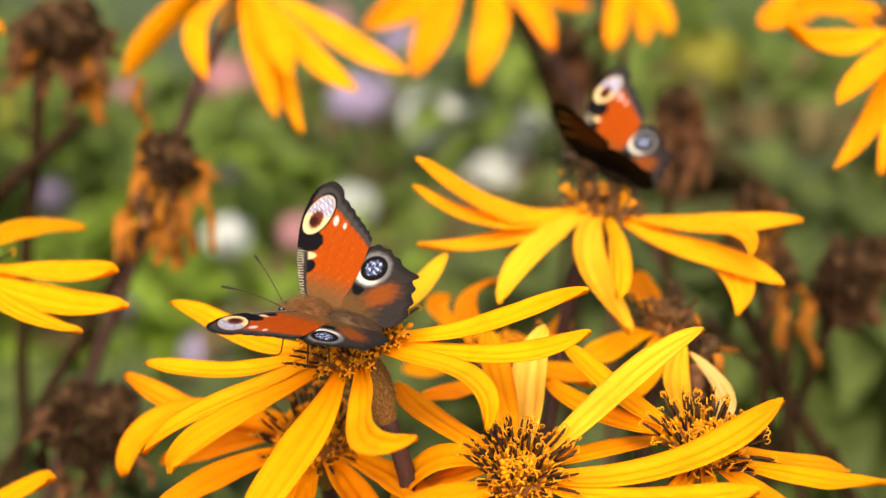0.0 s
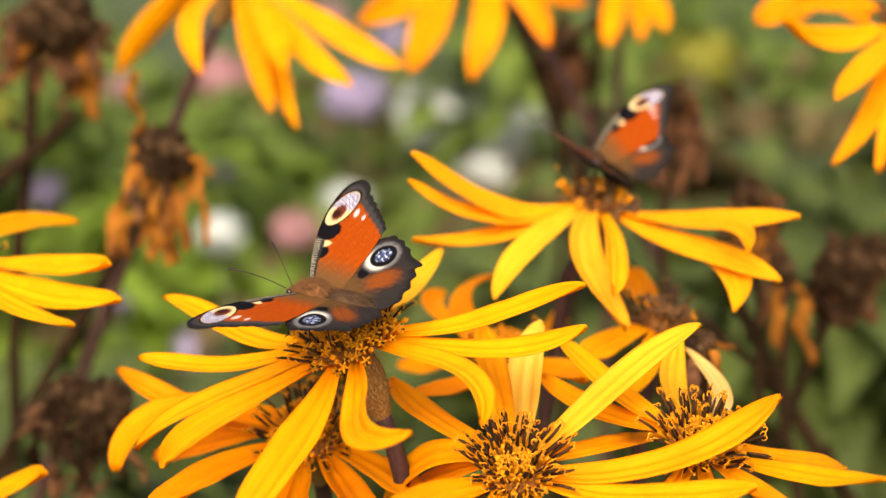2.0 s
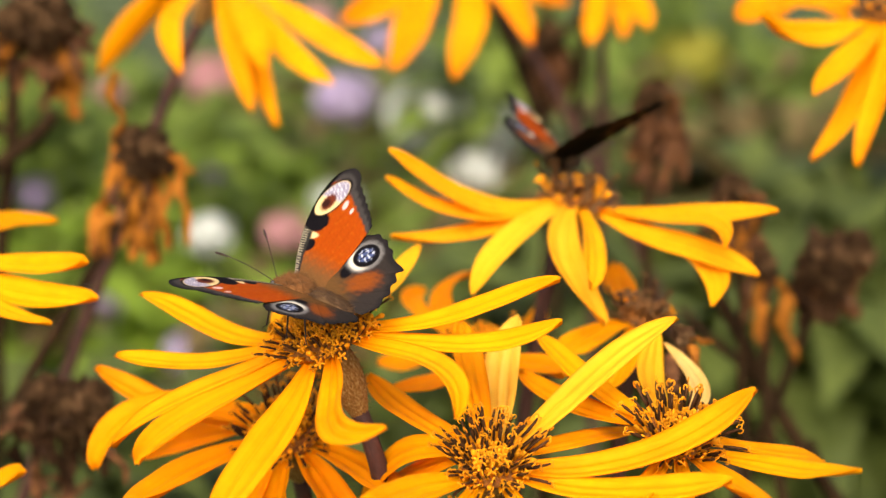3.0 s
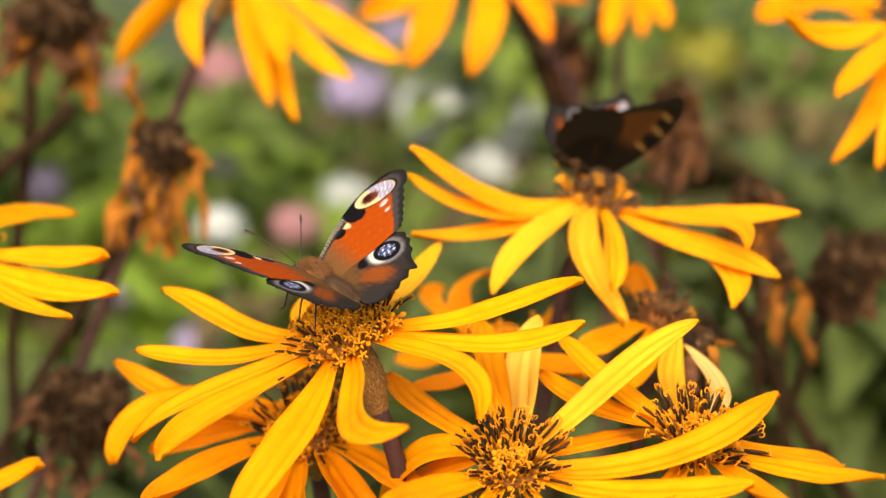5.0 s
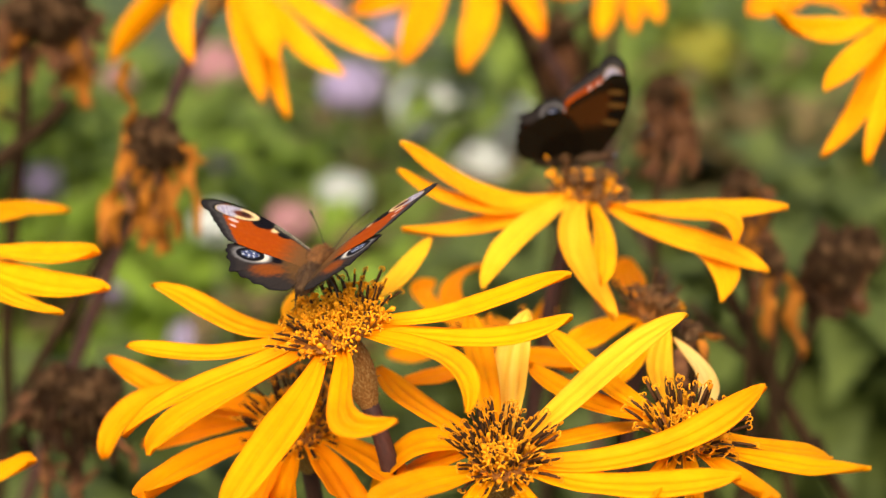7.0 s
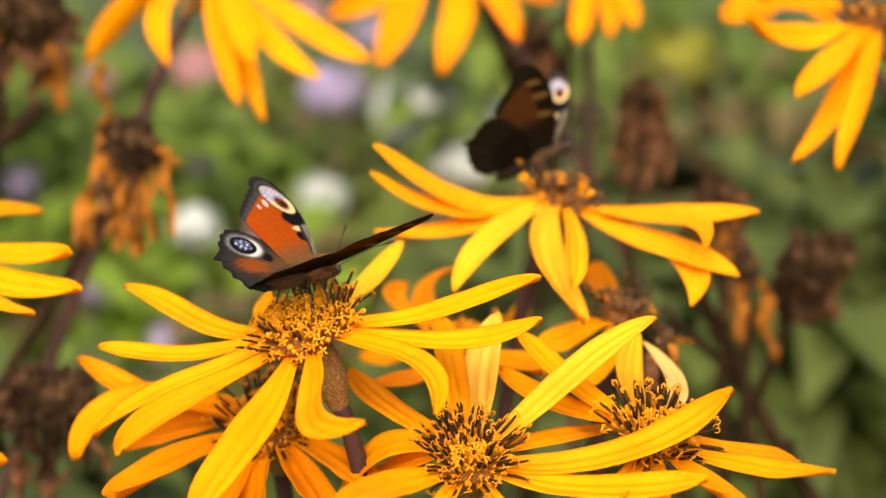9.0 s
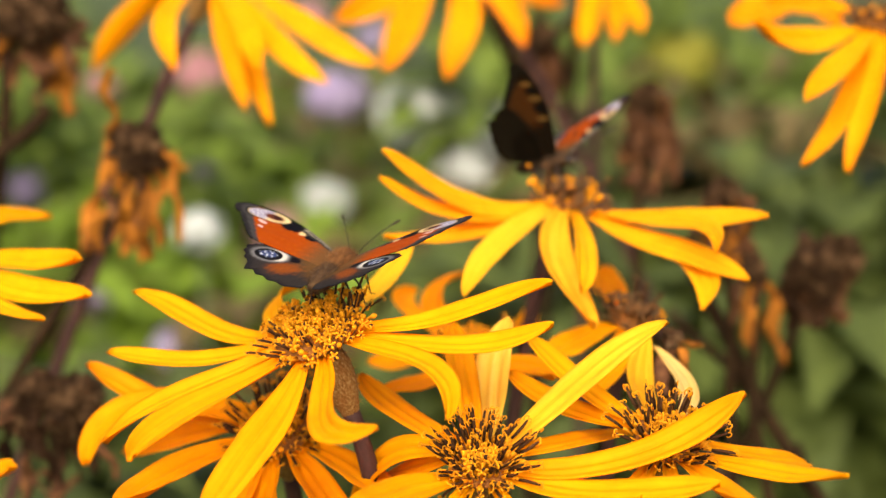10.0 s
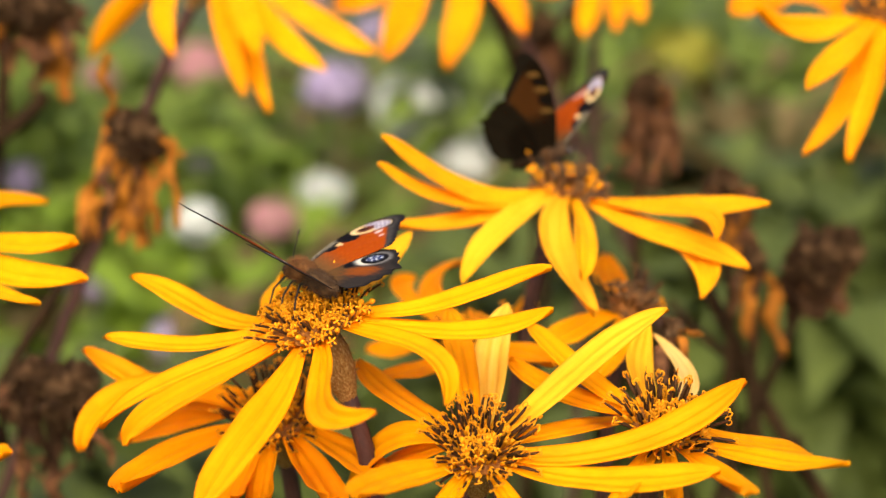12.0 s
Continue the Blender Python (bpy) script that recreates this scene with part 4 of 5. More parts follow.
withered((-0.0726, 0.1918, 1.0014), [(0, 0, 0, 9, 9), (-5, 2, 4, 5.5, 4.5), (5, 2, -3, 6, 6)], [
    (-8.8, 5.5, -7.4, 28.5, 2.6, PETAL_DRY), (-9.5, 3.5, -18.4, -36.3, 3.0, PETAL_DRY), (-5.4, -6, -6.2, -38.3, 3.2, PETAL_DRY),
    (3.5, -6, 2.9, -39.3, 2.6, PETAL_DRY), (12.0, -2, 13.7, -32.2, 2.2, PETAL_DRY), (-0.1, -6.5, -0.5, -28.2, 2.0, PETAL_RUST), (6.0, 1, 16.4, -6.3, 2.2, PETAL_DRY), (-6, 4, -9, -24, 2.2, PETAL_RUST), (-8, 0, -13, -36, 2.6, PETAL_DRY), (-3, -6, -10, -34, 2.2, PETAL_DRY), (5, -5, 7, -34, 2.0, PETAL_DRY), (1, -6, 0, -40, 2.4, PETAL_DRY)],
    "withered head with shrivelled orange-brown petals hanging down", (-0.62, 0.2, 0.0))
withered((-0.1270, 0.2838, 1.0321), [(2, 0, 2, 14, 12), (-11, 3, -2, 9, 9)], [
    (-11.1, -2.2, -11.7, -19.7, 4.0, PETAL_RUST), (6.0, -8.2, 4.8, -30.0, 5.4, PETAL_DRY), (11.5, -6.8, 10.9, -37.8, 4.2, PETAL_DRY), (-14.8, -4, -19.1, -22.1, 3.2, PETAL_DRY),
    (1.8, -6.6, 0.5, -21.9, 4.4, PETAL_RUST), (-3.8, -7, -9.4, -26.6, 3.2, PETAL_RUST), (13, -1.2, 17.6, -22.1, 3.0, PETAL_RUST), (8, -5, 13, -26, 4.2, PETAL_DRY), (-8, -2, -14, -12, 4.6, PETAL_DRY), (2, -4, 7, -20, 4.5, PETAL_RUST), (-16, 0, -24, -26, 3.6, PETAL_RUST), (-2, -5, 2, -33, 2.6, PETAL_RUST), (14, 2, 21, -12, 3.6, PETAL_RUST), (-14, -3, -22, -14, 4.0, PETAL_RUST)],
    "large withered head with dull orange-brown hanging petals", (-0.27, 0.3, 0.0), stem_from=(-9, 0, -6), stem_r=0.0026)
withered((-0.0931, 0.1308, 0.9336), [(7.5, 0, -1.5, 9, 11.5), (-4, 3, 2, 7, 7), (-12, 5, -6, 6.5, 6)], [
    (-5.8, -4.7, -9.6, -24.0, 2.0, PETAL_HUSK), (-0.8, -6, -2.6, -27.9, 1.3, PETAL_HUSK), (5.6, -8.5, 2.1, -25.0, 1.6, PETAL_HUSK), (10.0, -8.5, 7.3, -27.9, 1.5, PETAL_HUSK),
    (7.5, -26.5, 0.5, -31, 1.4, PETAL_RUST), (-9.6, -23.0, -1.1, -31.9, 2.4, PETAL_RUST), (-9.4, 0.9, -19.4, -10.5, 2.8, PETAL_RUST), (11, -6, 20.7, -24.0, 2.0, PETAL_RUST),
    (-6.1, 2.8, -2.9, -18.2, 2.4, PETAL_HUSK), (-12.3, -2.9, -9.6, -14.4, 2.8, PETAL_HUSK), (9, 4, 15, -10, 3, PETAL_HUSK), (-14, -6, -15, -24, 2.2, PETAL_HUSK), (-3, -22, 4, -40, 2.4, PETAL_RUST), (-9, -18, -8, -38, 2.4, PETAL_RUST), (11, -9, 13, -24, 1.8, PETAL_HUSK)],
    "dark dried seed head with crumpled husks", (-0.1, 0.14, 0.0))
withered((0.1154, 0.2951, 0.9989), [(0, 0, 0, 8, 8)], tatters(12, 10, 34, 4.0, (PETAL_RUST, PETAL_RUST, PETAL_DRY)), "dull brown withered head on a thin stem", (0.12, 0.3, 0.0))
withered((0.1306, 0.2066, 0.9805), [(0, 0, 0, 7, 8)], tatters(12, 9, 32, 3.6, (PETAL_RUST, PETAL_RUST, PETAL_DRY)), "dark withered head with rusty hanging strands", (0.22, 0.2, 0.0))
withered((0.1410, 0.2000, 0.9560), [(0, 0, 0, 5, 6)], [(0, -2, -1.5, -27, 2.6, PETAL_DRY), (3, -2, 2, -33, 1.9, PETAL_RUST), (4, -3, 12, -32, 2.4, PETAL_DRY), (-4, -2, -6, -21, 2.0, PETAL_RUST), (6, -6, 14, -36, 1.7, PETAL_DRY)], "small withered head with rusty orange strands", (0.24, 0.2, 0.0))
withered((0.1683, 0.2192, 0.9519), [(0, 0, 0, 11, 10), (9, 3, 3, 9, 9), (3, 0, -10, 7, 6)], tatters(12, 13, 24, 4.0, (PETAL_HUSK, PETAL_HUSK, PETAL_RUST)) + [(-12, -4, 8, -15, 3.4, PETAL_BUFF_DRY)], "large dark crumpled seed head with one pale dry petal", (-0.1, 0.24, 0.0))
withered((0.0807, 0.4216, 1.0047), [(0, 0, 0, 7.5, 8)], tatters(10, 9, 34, 4.0, (PETAL_RUST,)), "purple-brown spent head above the flowers", (0.07, 0.4, 0.0))
withered((0.0913, 0.0602, 0.9778), [(0, 0, 0, 3, 3)], [(1, 0, 8, -2.5, 3.2, PETAL_DRY), (-1, -1, -3, -14, 2.2, PETAL_RUST), (2, -1, 3, -15, 2.0, PETAL_DRY)], "small shrivelled brown flower remnant", (0.11, 0.1, 0.0))


def bare_stalk(top, foot, twigs, r, label):
    """A bare, dark old flower stalk with short side twigs."""
    st = thing("bare_stalk", Matrix.Translation(top), label, "stalk")
    end = Vector(foot) - Vector(top)
    part("stem", stalk((0, 0, 0), end, end, r, r * 1.5, STEM_DARK, sway=0.006), st)
    for s, dx, dy, dz in twigs:
        p = end * s
        sh = Shape()
        q = Vector((dx, dy, dz))
        sh.tube([p, p + q * 0.35 + Vector((0, 0, 0.004)), p + q * 0.7, p + q], [r * 1.0, r * 0.8, r * 0.7, r * 0.5], 8)
        part("twig", sh.mesh("twig", [STEM_DARK]), st)
    return st


bare_stalk((-0.1200, 0.2700, 1.0000), (-0.42, 0.29, 0.70), [(0.05, -0.01, 0.0, 0.012)], 0.0028, "dull brown old stalk leaning under the withered head")
bare_stalk((0.1232, 0.2190, 0.9509), (0.62, 0.20, 0.0), [(0.06, -0.035, 0.02, 0.035), (0.12, -0.02, -0.01, 0.05)], 0.0026, "bare dark branching flower stalk")
bare_stalk((0.0519, 0.4081, 1.0302), (0.45, 0.42, 0.0), [(0.04, 0.03, 0.0, 0.03)], 0.0030, "dark brown stalk rising behind the flower")
bare_stalk((0.1014, 0.4491, 1.0280), (0.03, 0.45, 0.0), [(0.05, -0.02, 0.0, 0.04)], 0.0024, "thin dark stalk rising behind the flower")


# ---------------------------------------------------------------- garden behind
GROUND = surface("garden_soil", [(0.3, (0.030, 0.035, 0.014)), (0.6, (0.055, 0.075, 0.022)), (0.8, (0.09, 0.10, 0.035))], 3.0, 0.95, 0.8, 0.01)
bm = bmesh.new()
bmesh.ops.create_grid(bm, x_segments=60, y_segments=60, size=300)
for v in bm.verts:
    near = min(1.0, v.co.xy.length / 20)
    v.co.z = near * 0.15 * noise.noise(v.co * 0.05)
me = bpy.data.meshes.new("ground")
bm.to_mesh(me)
bm.free()
me.materials.append(GROUND)
tagged(new("ground", me), "dark garden soil with low green growth", "ground", kind="structure")
# far flowers
FAR = {"w": ("white", surface("white_bloom", [(0.3, (0.42, 0.43, 0.40)), (0.7, (0.60, 0.62, 0.56))], 60, 0.7, 0.2, 0.001, vary=0.1, thin=0.25)),
       "p": ("pink", surface("pink_bloom", [(0.3, (0.41, 0.17, 0.19)), (0.7, (0.51, 0.28, 0.28))], 60, 0.7, 0.2, 0.001, vary=0.1, thin=0.25)),
       "l": ("lilac", surface("lilac_bloom", [(0.3, (0.30, 0.23, 0.39)), (0.7, (0.44, 0.36, 0.50))], 60, 0.7, 0.2, 0.001, vary=0.1, thin=0.25)),
       "y": ("yellow", surface("yellow_bloom", [(0.3, (0.19, 0.18, 0.015)), (0.7, (0.30, 0.27, 0.03))], 60, 0.7, 0.2, 0.001, vary=0.1, thin=0.25)),
       "g": ("pale green", surface("green_bloom", [(0.3, (0.14, 0.20, 0.05)), (0.7, (0.26, 0.32, 0.10))], 60, 0.7, 0.2, 0.001, vary=0.1, thin=0.25))}
LEAF_LIGHT = surface("light_leaf", [(0.3, (0.120, 0.178, 0.014)), (0.7, (0.205, 0.292, 0.028))], 9, 0.55, 0.3, 0.002, vary=0.2, thin=0.35)
LEAF_MID = surface("mid_leaf", [(0.3, (0.080, 0.114, 0.014)), (0.7, (0.155, 0.204, 0.030))], 9, 0.55, 0.3, 0.002, vary=0.2, thin=0.3)
# Darker copy of the leaf greens: the border's shade put into the colour.
LEAF_SHADE = surface("shade_leaf", [(0.3, (0.027, 0.036, 0.006)), (0.7, (0.083, 0.104, 0.018))], 9, 0.6, 0.3, 0.002, vary=0.2, thin=0.2)
LEAF_BROWN = surface("spent_leaf", [(0.3, (0.06, 0.042, 0.014)), (0.7, (0.15, 0.105, 0.032))], 9, 0.7, 0.3, 0.002, vary=0.2, thin=0.2)
FAR_STEM = surface("green_stem", [(0.3, (0.04, 0.06, 0.02)), (0.7, (0.09, 0.11, 0.035))], 60, 0.7, 0.3, 0.001)


def leaf(sh, p, d, length, width, slot=0):
    """A pointed leaf with a fold along its midrib, bent downwards."""
    w = d.cross(Vector((0, 0, 1)))
    w = (w.normalized() if w.length > 1e-3 else Vector((1, 0, 0))) * width * 0.5
    n = w.cross(d).normalized()
    k = len(sh.v)
    mid, tip = p + d * length * 0.5 + n * length * 0.04, p + d * length - Vector((0, 0, length * 0.25))
    sh.v += [p, mid - w + n * width * 0.15, mid, mid + w + n * width * 0.15, tip]
    sh.f += [(k, k + 2, k + 1), (k, k + 3, k + 2), (k + 1, k + 2, k + 4), (k + 2, k + 3, k + 4)]
    sh.m += [slot] * 4


def bloom(x, y, z, r, c):
    """A far border flower: a domed cluster of small five-petalled blossoms on a leafy stem."""
    colour, mat = FAR[c]
    fl = thing("border_flower", Matrix.Translation((x, y, 0)), colour + " rounded flower cluster in the border behind", "flower", "border flowers behind")
    sh = Shape()
    for i in range(70):
        n = Vector((random.gauss(0, 1), random.gauss(0, 1), random.gauss(0.2, 1))).normalized()
        c0 = Vector((0, 0, z)) + Vector((n.x * r, n.y * r, n.z * r * 0.8)) * random.uniform(0.75, 1.0)
        a, b = n.orthogonal().normalized(), n.cross(n.orthogonal().normalized())
        s = r * 0.30
        for j in range(5):
            q = j * 1.2566 + i
            e = a * math.cos(q) + b * math.sin(q)
            g = a * math.cos(q + 0.5) + b * math.sin(q + 0.5)
            h = a * math.cos(q - 0.5) + b * math.sin(q - 0.5)
            k = len(sh.v)
            sh.v += [c0, c0 + h * s * 0.7 + n * s * 0.1, c0 + e * s + n * s * 0.05, c0 + g * s * 0.7 + n * s * 0.1]
            sh.f.append((k, k + 1, k + 2, k + 3))
            sh.m.append(0)
    part("blossom", sh.mesh("blossom", [mat], False), fl, label=colour + " blossom cluster")
    sh = Shape()
    sh.tube([(0, 0, 0), (0.01, 0.005, z * 0.5), (0, 0, z)], [0.004, 0.003, 0.002], 7)
    part("stem", sh.mesh("stem", [FAR_STEM]), fl)
    sh = Shape()
    for i in range(14):
        a = random.uniform(0, 6.283)
        leaf(sh, Vector((0, 0, z * random.uniform(0.15, 0.85))), Vector((math.cos(a), math.sin(a), 0.4)).normalized(), random.uniform(0.06, 0.10), 0.025)
    part("foliage", sh.mesh("foliage", [LEAF_MID], False), fl)


for row in [
    (0.021, 1.612, 0.729, 0.054, "w"),
    (0.079, 1.543, 0.672, 0.038, "w"),
    (0.107, 1.698, 0.668, 0.030, "w"),
    (0.102, 1.787, 0.614, 0.040, "w"),
    (-0.085, 1.486, 0.654, 0.031, "w"),
    (-0.164, 1.000, 0.752, 0.022, "w"),
    (0.155, 1.906, 0.666, 0.036, "w"),
    (-0.133, 1.381, 0.650, 0.028, "p"),
    (-0.252, 1.725, 0.761, 0.036, "p"),
    (-0.362, 1.621, 0.762, 0.023, "p"),
    (-0.083, 1.717, 0.734, 0.043, "l"),
    (-0.427, 1.490, 0.668, 0.025, "l"),
    (-0.214, 1.156, 0.591, 0.024, "l"),
    (-0.225, 1.593, 0.663, 0.029, "l"),
    (-0.036, 1.937, 0.774, 0.030, "l"),
    (-0.330, 1.361, 0.579, 0.025, "l"),
    (0.403, 2.027, 0.725, 0.057, "y"),
    (0.194, 1.801, 0.665, 0.026, "w"),
    (0.587, 1.976, 0.548, 0.030, "w"),
    (-0.546, 1.811, 0.697, 0.038, "y"),
    (-0.139, 2.044, 0.785, 0.030, "p"),
    (0.425, 1.238, 0.514, 0.027, "g"),
    (0.053, 1.701, 0.678, 0.026, "w"),
    (0.292, 1.879, 0.572, 0.028, "g"),
    (-0.274, 1.470, 0.599, 0.023, "w"),
    (-0.037, 1.567, 0.571, 0.025, "g"),
    (-0.296, 1.253, 0.565, 0.033, "g"),
]:
    bloom(*row)


def undergrowth(name, label, mat, plants, leaves, seed, size=(0.08, 0.15)):
    """Leafy border plants, rooted on the ground: stems with leaves all the way up."""
    random.seed(seed)
    sh = Shape()
    for x, y, h, spread in plants:
        for i in range(leaves):
            z = h * random.uniform(0.08, 1.0) ** 0.7
            a, q = random.uniform(0, 6.283), spread * math.sqrt(random.random()) * (1.1 - 0.6 * z / h)
            p = Vector((x + q * math.cos(a), y + q * math.sin(a), z))
            b = a + random.uniform(-1, 1)
            L = random.uniform(*size)
            leaf(sh, p, Vector((math.cos(b), math.sin(b), random.uniform(-0.3, 0.7))).normalized(), L, L * random.uniform(0.35, 0.55))
        for i in range(5):
            a = random.uniform(0, 6.283)
            sh.tube([(x, y, 0), (x + spread * 0.3 * math.cos(a), y + spread * 0.3 * math.sin(a), h * 0.5), (x + spread * 0.6 * math.cos(a), y + spread * 0.6 * math.sin(a), h * 0.95)], [0.005, 0.004, 0.002], 5)
    me = bpy.data.meshes.new(name)
    me.from_pydata([tuple(v) for v in sh.v], [], sh.f)
    me.materials.append(mat)
    tagged(new(name, me), label, "foliage", kind="stuff")


def scatter(seed, count, x_of, y0, y1, low, high):
    random.seed(seed)
    out = []
    for i in range(count):
        y = y0 + (y1 - y0) * random.random()
        x = random.uniform(*x_of) * (y + 0.36)
        top = 1.12 - (y + 0.36) * random.uniform(low, high)
        out.append((x, y, max(0.12, top), random.uniform(0.12, 0.22)))
    return out


undergrowth("border_foliage", "mid-green leafy border plants behind the flowers", LEAF_MID, scatter(3, 130, (-0.36, 0.36), 1.3, 4.6, 0.12, 0.42), 150, 13)
undergrowth("bright_foliage", "bright green leafy plants in the border", LEAF_LIGHT, scatter(4, 60, (-0.32, 0.10), 1.2, 3.4, 0.22, 0.46), 150, 14)
# Plants in the shade-coloured leaf, set where the border is darkest.
undergrowth("shaded_foliage", "leafy plants low in the border, shade put into their dark olive colour", LEAF_SHADE, scatter(5, 95, (0.08, 0.40), 0.8, 2.6, 0.20, 0.46) + scatter(8, 16, (-0.34, -0.15), 0.6, 1.3, 0.405, 0.47) + scatter(9, 14, (0.22, 0.32), 0.8, 1.3, 0.30, 0.38), 150, 15)
undergrowth("spent_foliage", "browning leaves among the border plants", LEAF_BROWN, scatter(6, 36, (-0.34, 0.36), 1.2, 3.6, 0.14, 0.40) + scatter(7, 14, (0.14, 0.36), 1.1, 2.4, 0.20, 0.42), 110, 16)


def motions():
    flutter(near_butterfly, near_wings, [
        (0, -0.0062, -0.0080, 1.0093, 157.7, 7.8, -12.5, 19.1, 37.1, 3.5, 3.9),
        (0.5, -0.0064, -0.0075, 1.0106, 144.3, 11.7, -10.7, 18.3, 33.3, 5.7, 4.8),
        (0.6, -0.0081, -0.0105, 1.0153, 141.5, -12.1, -6.1, 24.5, 37.2, 15.4, 9.6),
        (0.8, -0.0057, -0.0001, 1.0103, 136.1, -2.5, -8.0, 21.1, 34.7, 1.0, 2.7),
        (1, -0.0057, -0.0001, 1.0103, 136.1, -2.5, -8.0, 21.1, 34.7, 1.0, 2.7),
        (1.4, -0.0057, -0.0001, 1.0103, 136.1, -2.5, -8.0, 21.1, 34.7, 1.0, 2.7),
        (1.5, -0.0081, -0.0105, 1.0153, 141.5, -12.1, -6.1, 24.5, 37.2, 15.4, 9.6),
        (1.6, -0.0081, -0.0105, 1.0153, 141.5, -12.1, -6.1, 24.5, 37.2, 15.4, 9.6),
        (1.8, -0.0030, -0.0058, 1.0112, 141.5, 7.1, -8.3, 18.9, 36.1, 6.8, 4.3),
        (2, -0.0044, -0.0075, 1.0123, 143.0, 0.4, -10.2, 8.9, 28.5, 7.5, 4.8),
        (2.2, -0.0030, -0.0058, 1.0112, 141.5, 7.1, -8.3, 18.9, 36.1, 6.8, 4.3),
        (2.5, -0.0030, -0.0058, 1.0112, 141.5, 7.1, -8.3, 18.9, 36.1, 6.8, 4.3),
        (4.5, -0.0049, 0.0009, 1.0112, 126.7, 9.3, -5.0, 24.5, 34.2, 5.0, 8.7),
        (5, -0.0046, -0.0033, 1.0134, 127.1, 7.7, -4.3, 22.4, 32.2, 5.6, 7.0),
        (5.5, -0.0042, -0.0009, 1.0127, 128.5, 5.8, -4.7, 24.5, 33.9, 5.5, 7.1),
        (5.65, -0.0042, -0.0009, 1.0127, 128.5, 5.8, -4.7, 24.5, 33.9, 5.5, 7.1),
        (5.85, -0.0062, -0.0006, 1.0121, 96.3, 11.4, -7.3, 23.3, 33.5, 2.7, 7.3),
        (6, -0.0062, -0.0006, 1.0121, 96.3, 11.4, -7.3, 23.3, 33.5, 2.7, 7.3),
        (6.5, -0.0046, -0.0021, 1.0147, 86.5, 7.6, -2.7, 16.0, 25.6, 6.1, 3.7),
        (7, -0.0046, 0.0058, 1.0125, 77.1, 5.4, -3.4, 23.6, 31.4, 1.0, 5.4),
        (7.5, -0.0043, 0.0022, 1.0150, 70.3, 10.8, -3.0, 14.5, 27.2, 6.7, 2.5),
        (9.5, 0.0021, 0.0016, 1.0125, 49.0, -6.6, 5.2, 29.8, 38.1, 18.8, 3.6),
        (10, 0.0039, 0.0066, 1.0136, 69.0, 2.2, 0.4, 17.3, 22.5, 3.8, 2.4),
        (10.1, 0.0039, 0.0066, 1.0136, 69.0, 2.2, 0.4, 17.3, 22.5, 3.8, 2.4),
        (10.3, 0.0020, -0.0049, 1.0130, 64.8, -7.5, -16.5, -11.4, 34.0, 10.0, 3.4),
        (10.5, 0.0020, -0.0049, 1.0130, 64.8, -7.5, -16.5, -11.4, 34.0, 10.0, 3.4),
        (11, 0.0039, 0.0037, 1.0093, 111.4, -17.1, 6.0, 23.8, 14.6, 2.0, 0.2),
        (11.5, -0.0009, 0.0087, 1.0082, 112.7, -2.0, 2.6, 23.0, 20.7, -1.3, 0.4),
        (12, -0.0018, 0.0040, 1.0090, 119.2, -2.4, 5.3, 29.6, 20.4, 1.9, 2.4),
    ])
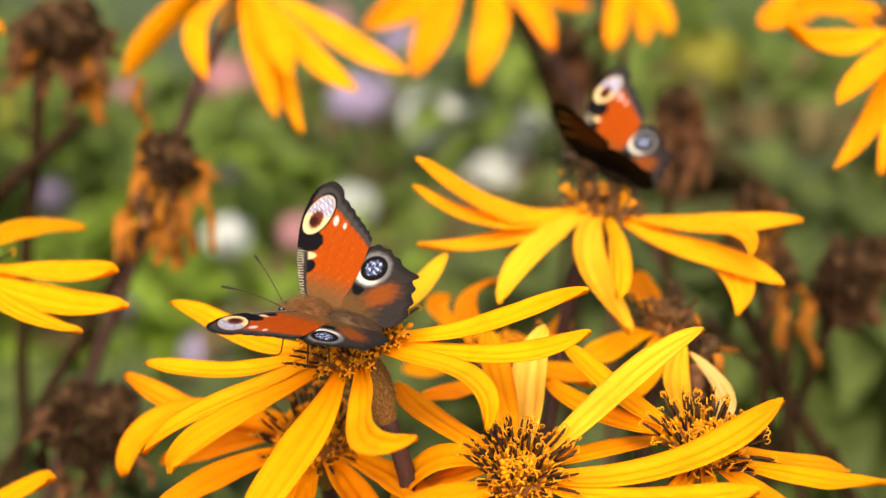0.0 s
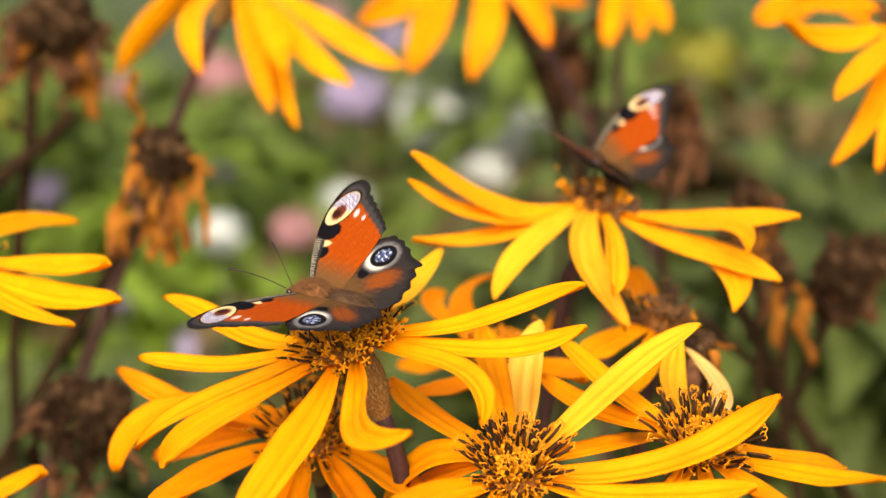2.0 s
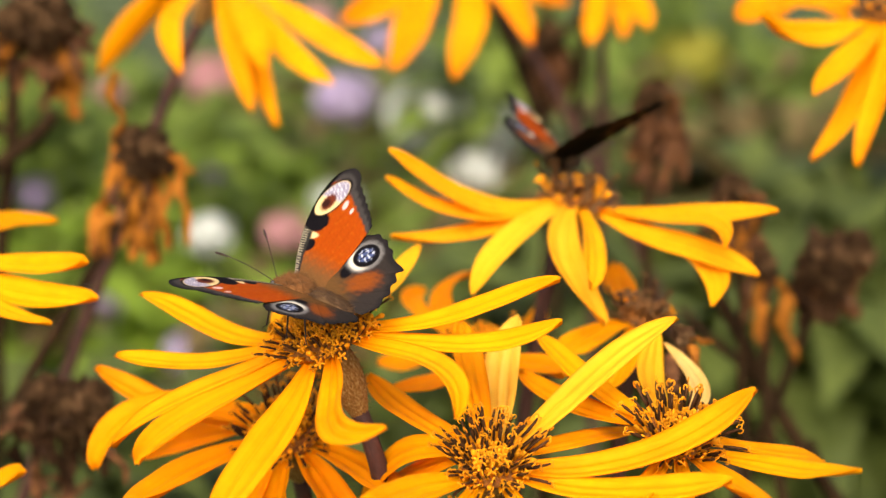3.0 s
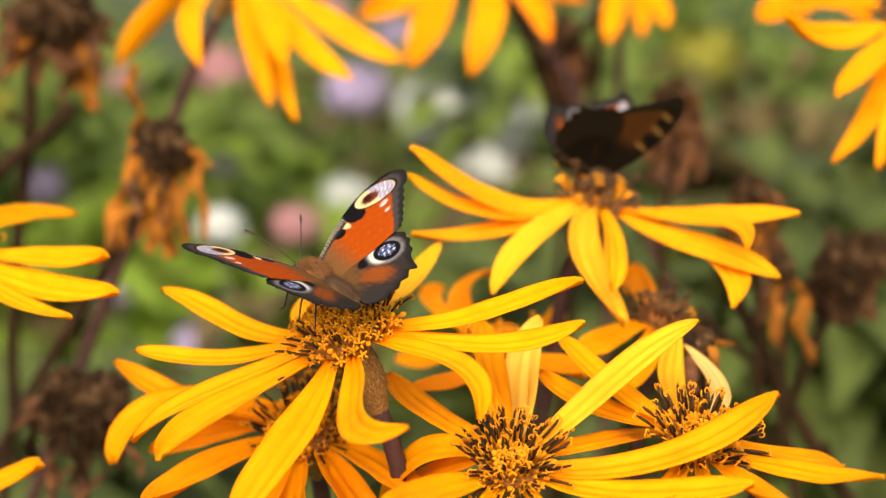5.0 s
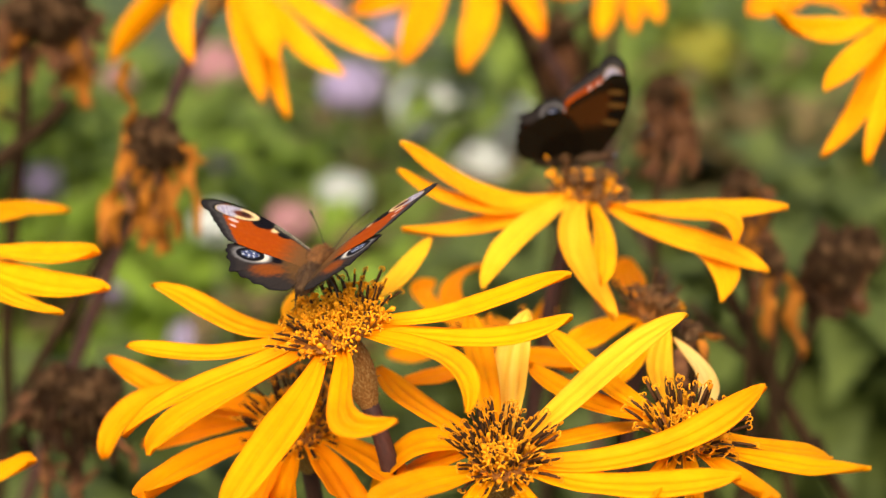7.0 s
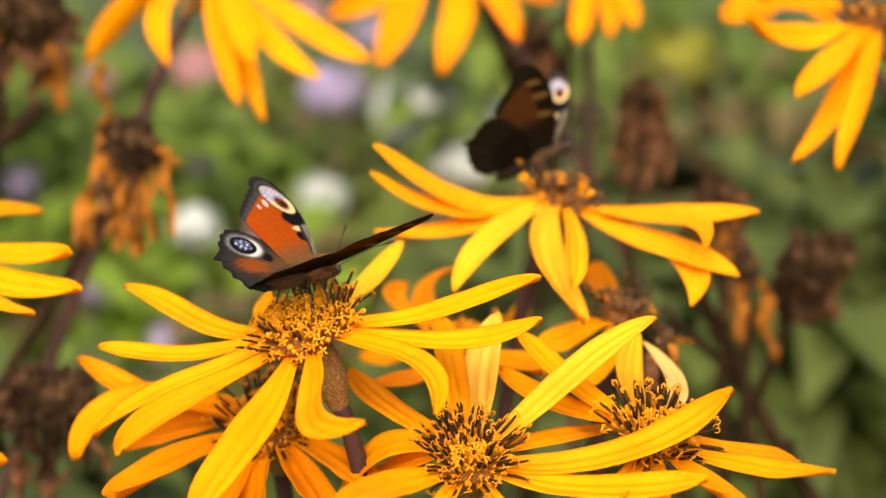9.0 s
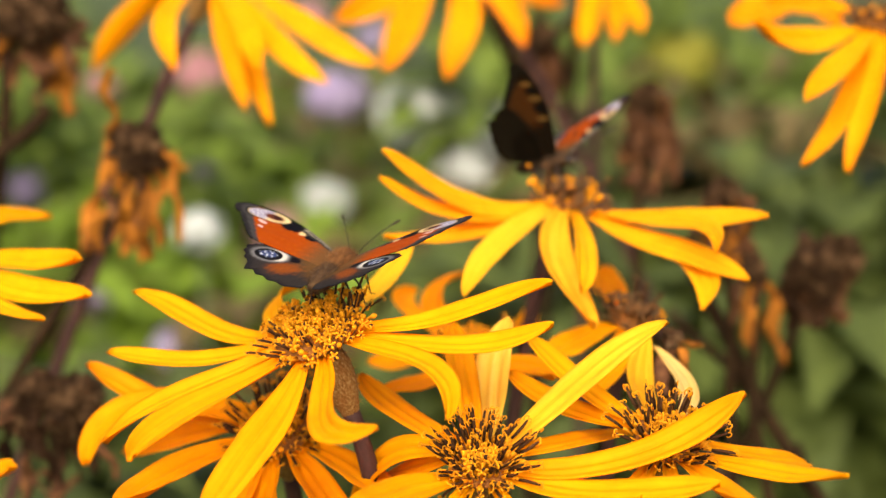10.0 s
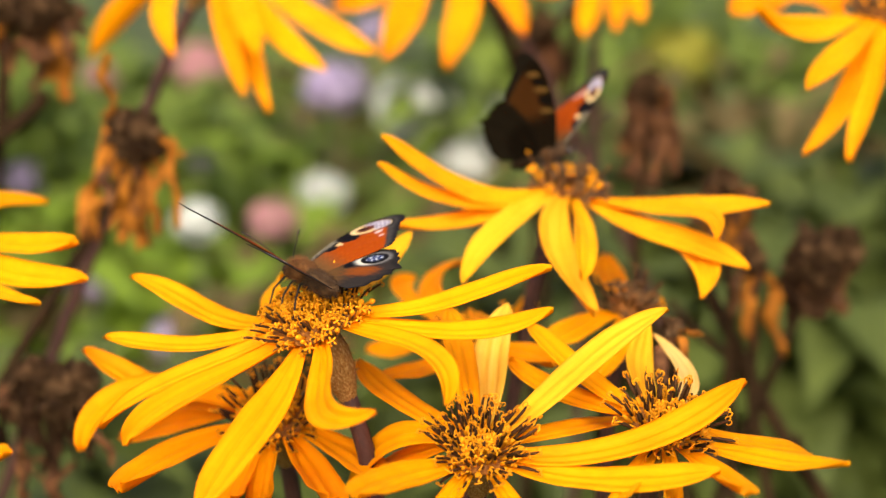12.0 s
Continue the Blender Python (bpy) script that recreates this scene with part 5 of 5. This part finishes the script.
    flutter(far_butterfly, far_wings, [
        (0, 0.0651, 0.1058, 1.0165, 153.2, 16.9, -1.9, 44.5, 50.4, 12.2, 9.0),
        (0.5, 0.0645, 0.1058, 1.0167, 151.3, 12.3, -3.1, 44.0, 48.0, 13.3, 8.6),
        (1, 0.0653, 0.1059, 1.0173, 151.7, 15.4, -2.9, 43.7, 50.3, 12.0, 8.8),
        (1.2, 0.0653, 0.1059, 1.0173, 151.7, 15.4, -2.9, 43.7, 50.3, 12.0, 8.8),
        (1.5, 0.0647, 0.1047, 1.0175, 126.1, -1.7, -7.9, 52.1, 18.6, 22.3, 11.3),
        (2, 0.0669, 0.1054, 1.0161, 129.2, 16.4, -0.3, 30.9, 38.0, -3.3, 16.7),
        (2.5, 0.0630, 0.1066, 1.0165, 84.0, -8.5, 0.0, 33.0, 32.0, 0.0, 0.0),
        (3.5, 0.0624, 0.1033, 1.0152, 57.0, -15.4, 2.5, 44.0, 54.0, -3.3, 0.0),
        (4.5, 0.0617, 0.1000, 1.0139, 30.2, -22.3, 5.0, 52.0, 76.6, -6.7, 0.1),
        (5, 0.0640, 0.1000, 1.0143, 25.2, -25.3, 4.4, 52.0, 77.5, -4.2, -0.4),
        (5.5, 0.0665, 0.1000, 1.0148, 19.1, -29.0, 2.2, 52.0, 81.6, -1.9, 0.4),
        (5.7, 0.0665, 0.1000, 1.0148, 19.1, -29.0, 2.2, 52.0, 81.6, -1.9, 0.4),
        (5.9, 0.0641, 0.1055, 1.0167, -30.4, 15.0, -1.2, 102.0, 64.2, 3.2, -0.5),
        (6, 0.0641, 0.1055, 1.0167, -30.4, 15.0, -1.2, 102.0, 64.2, 3.2, -0.5),
        (6.5, 0.0663, 0.1040, 1.0178, -25.9, 15.0, -3.0, 102.0, 66.5, 0.7, 2.8),
        (7, 0.0642, 0.1054, 1.0152, -2.9, 6.2, -1.9, 102.0, 58.0, 1.5, 0.3),
        (7.5, 0.0633, 0.1054, 1.0168, -2.5, 11.6, -3.2, 102.0, 62.3, 3.0, -0.5),
        (9.5, 0.0589, 0.1057, 1.0160, -26.9, 30.5, -2.8, 31.2, 56.4, -3.8, 2.3),
        (10, 0.0603, 0.1063, 1.0159, -51.0, 17.9, -3.9, 32.7, 63.0, -4.9, 7.8),
        (10.5, 0.0590, 0.1044, 1.0153, -51.1, 25.8, -3.3, 35.1, 60.7, 0.7, 6.2),
        (11, 0.0588, 0.1043, 1.0153, -45.8, 21.8, -2.1, 33.6, 55.0, -0.9, 8.7),
        (11.5, 0.0576, 0.1042, 1.0152, -40.4, 29.7, -2.7, 30.7, 58.2, 2.3, 3.3),
        (12, 0.0595, 0.1071, 1.0139, -43.5, 21.4, -0.6, 42.8, 72.0, -1.7, 2.7),
    ])
    walk(insect, [
        (0.0, poised(-0.0083, -0.0089, 0.9958, -134, -10, 0)),
        (4.4, poised(-0.0083, -0.0089, 0.9958, -134, -10, 0)),
        (5.0, poised(-0.0137, -0.0145, 0.9943, -134, -11, 0)),
        (5.5, poised(-0.0182, -0.0192, 0.9931, -134, -11, 0)),
        (6.0, poised(-0.0241, -0.0255, 0.9915, -133, -11, 0)),
        (6.5, poised(-0.0285, -0.0302, 0.9902, -133, -11, 0)),
        (7.0, poised(-0.0285, -0.0302, 0.9902, -133, -11, 0)),
        (7.5, poised(-0.0256, -0.0270, 0.9911, -133, -11, 0)),
        (9.2, poised(-0.0083, -0.0089, 0.9958, -134, -10, 0)),
        (12.0, poised(-0.0083, -0.0089, 0.9958, -134, -10, 0)),
    ])


motions()
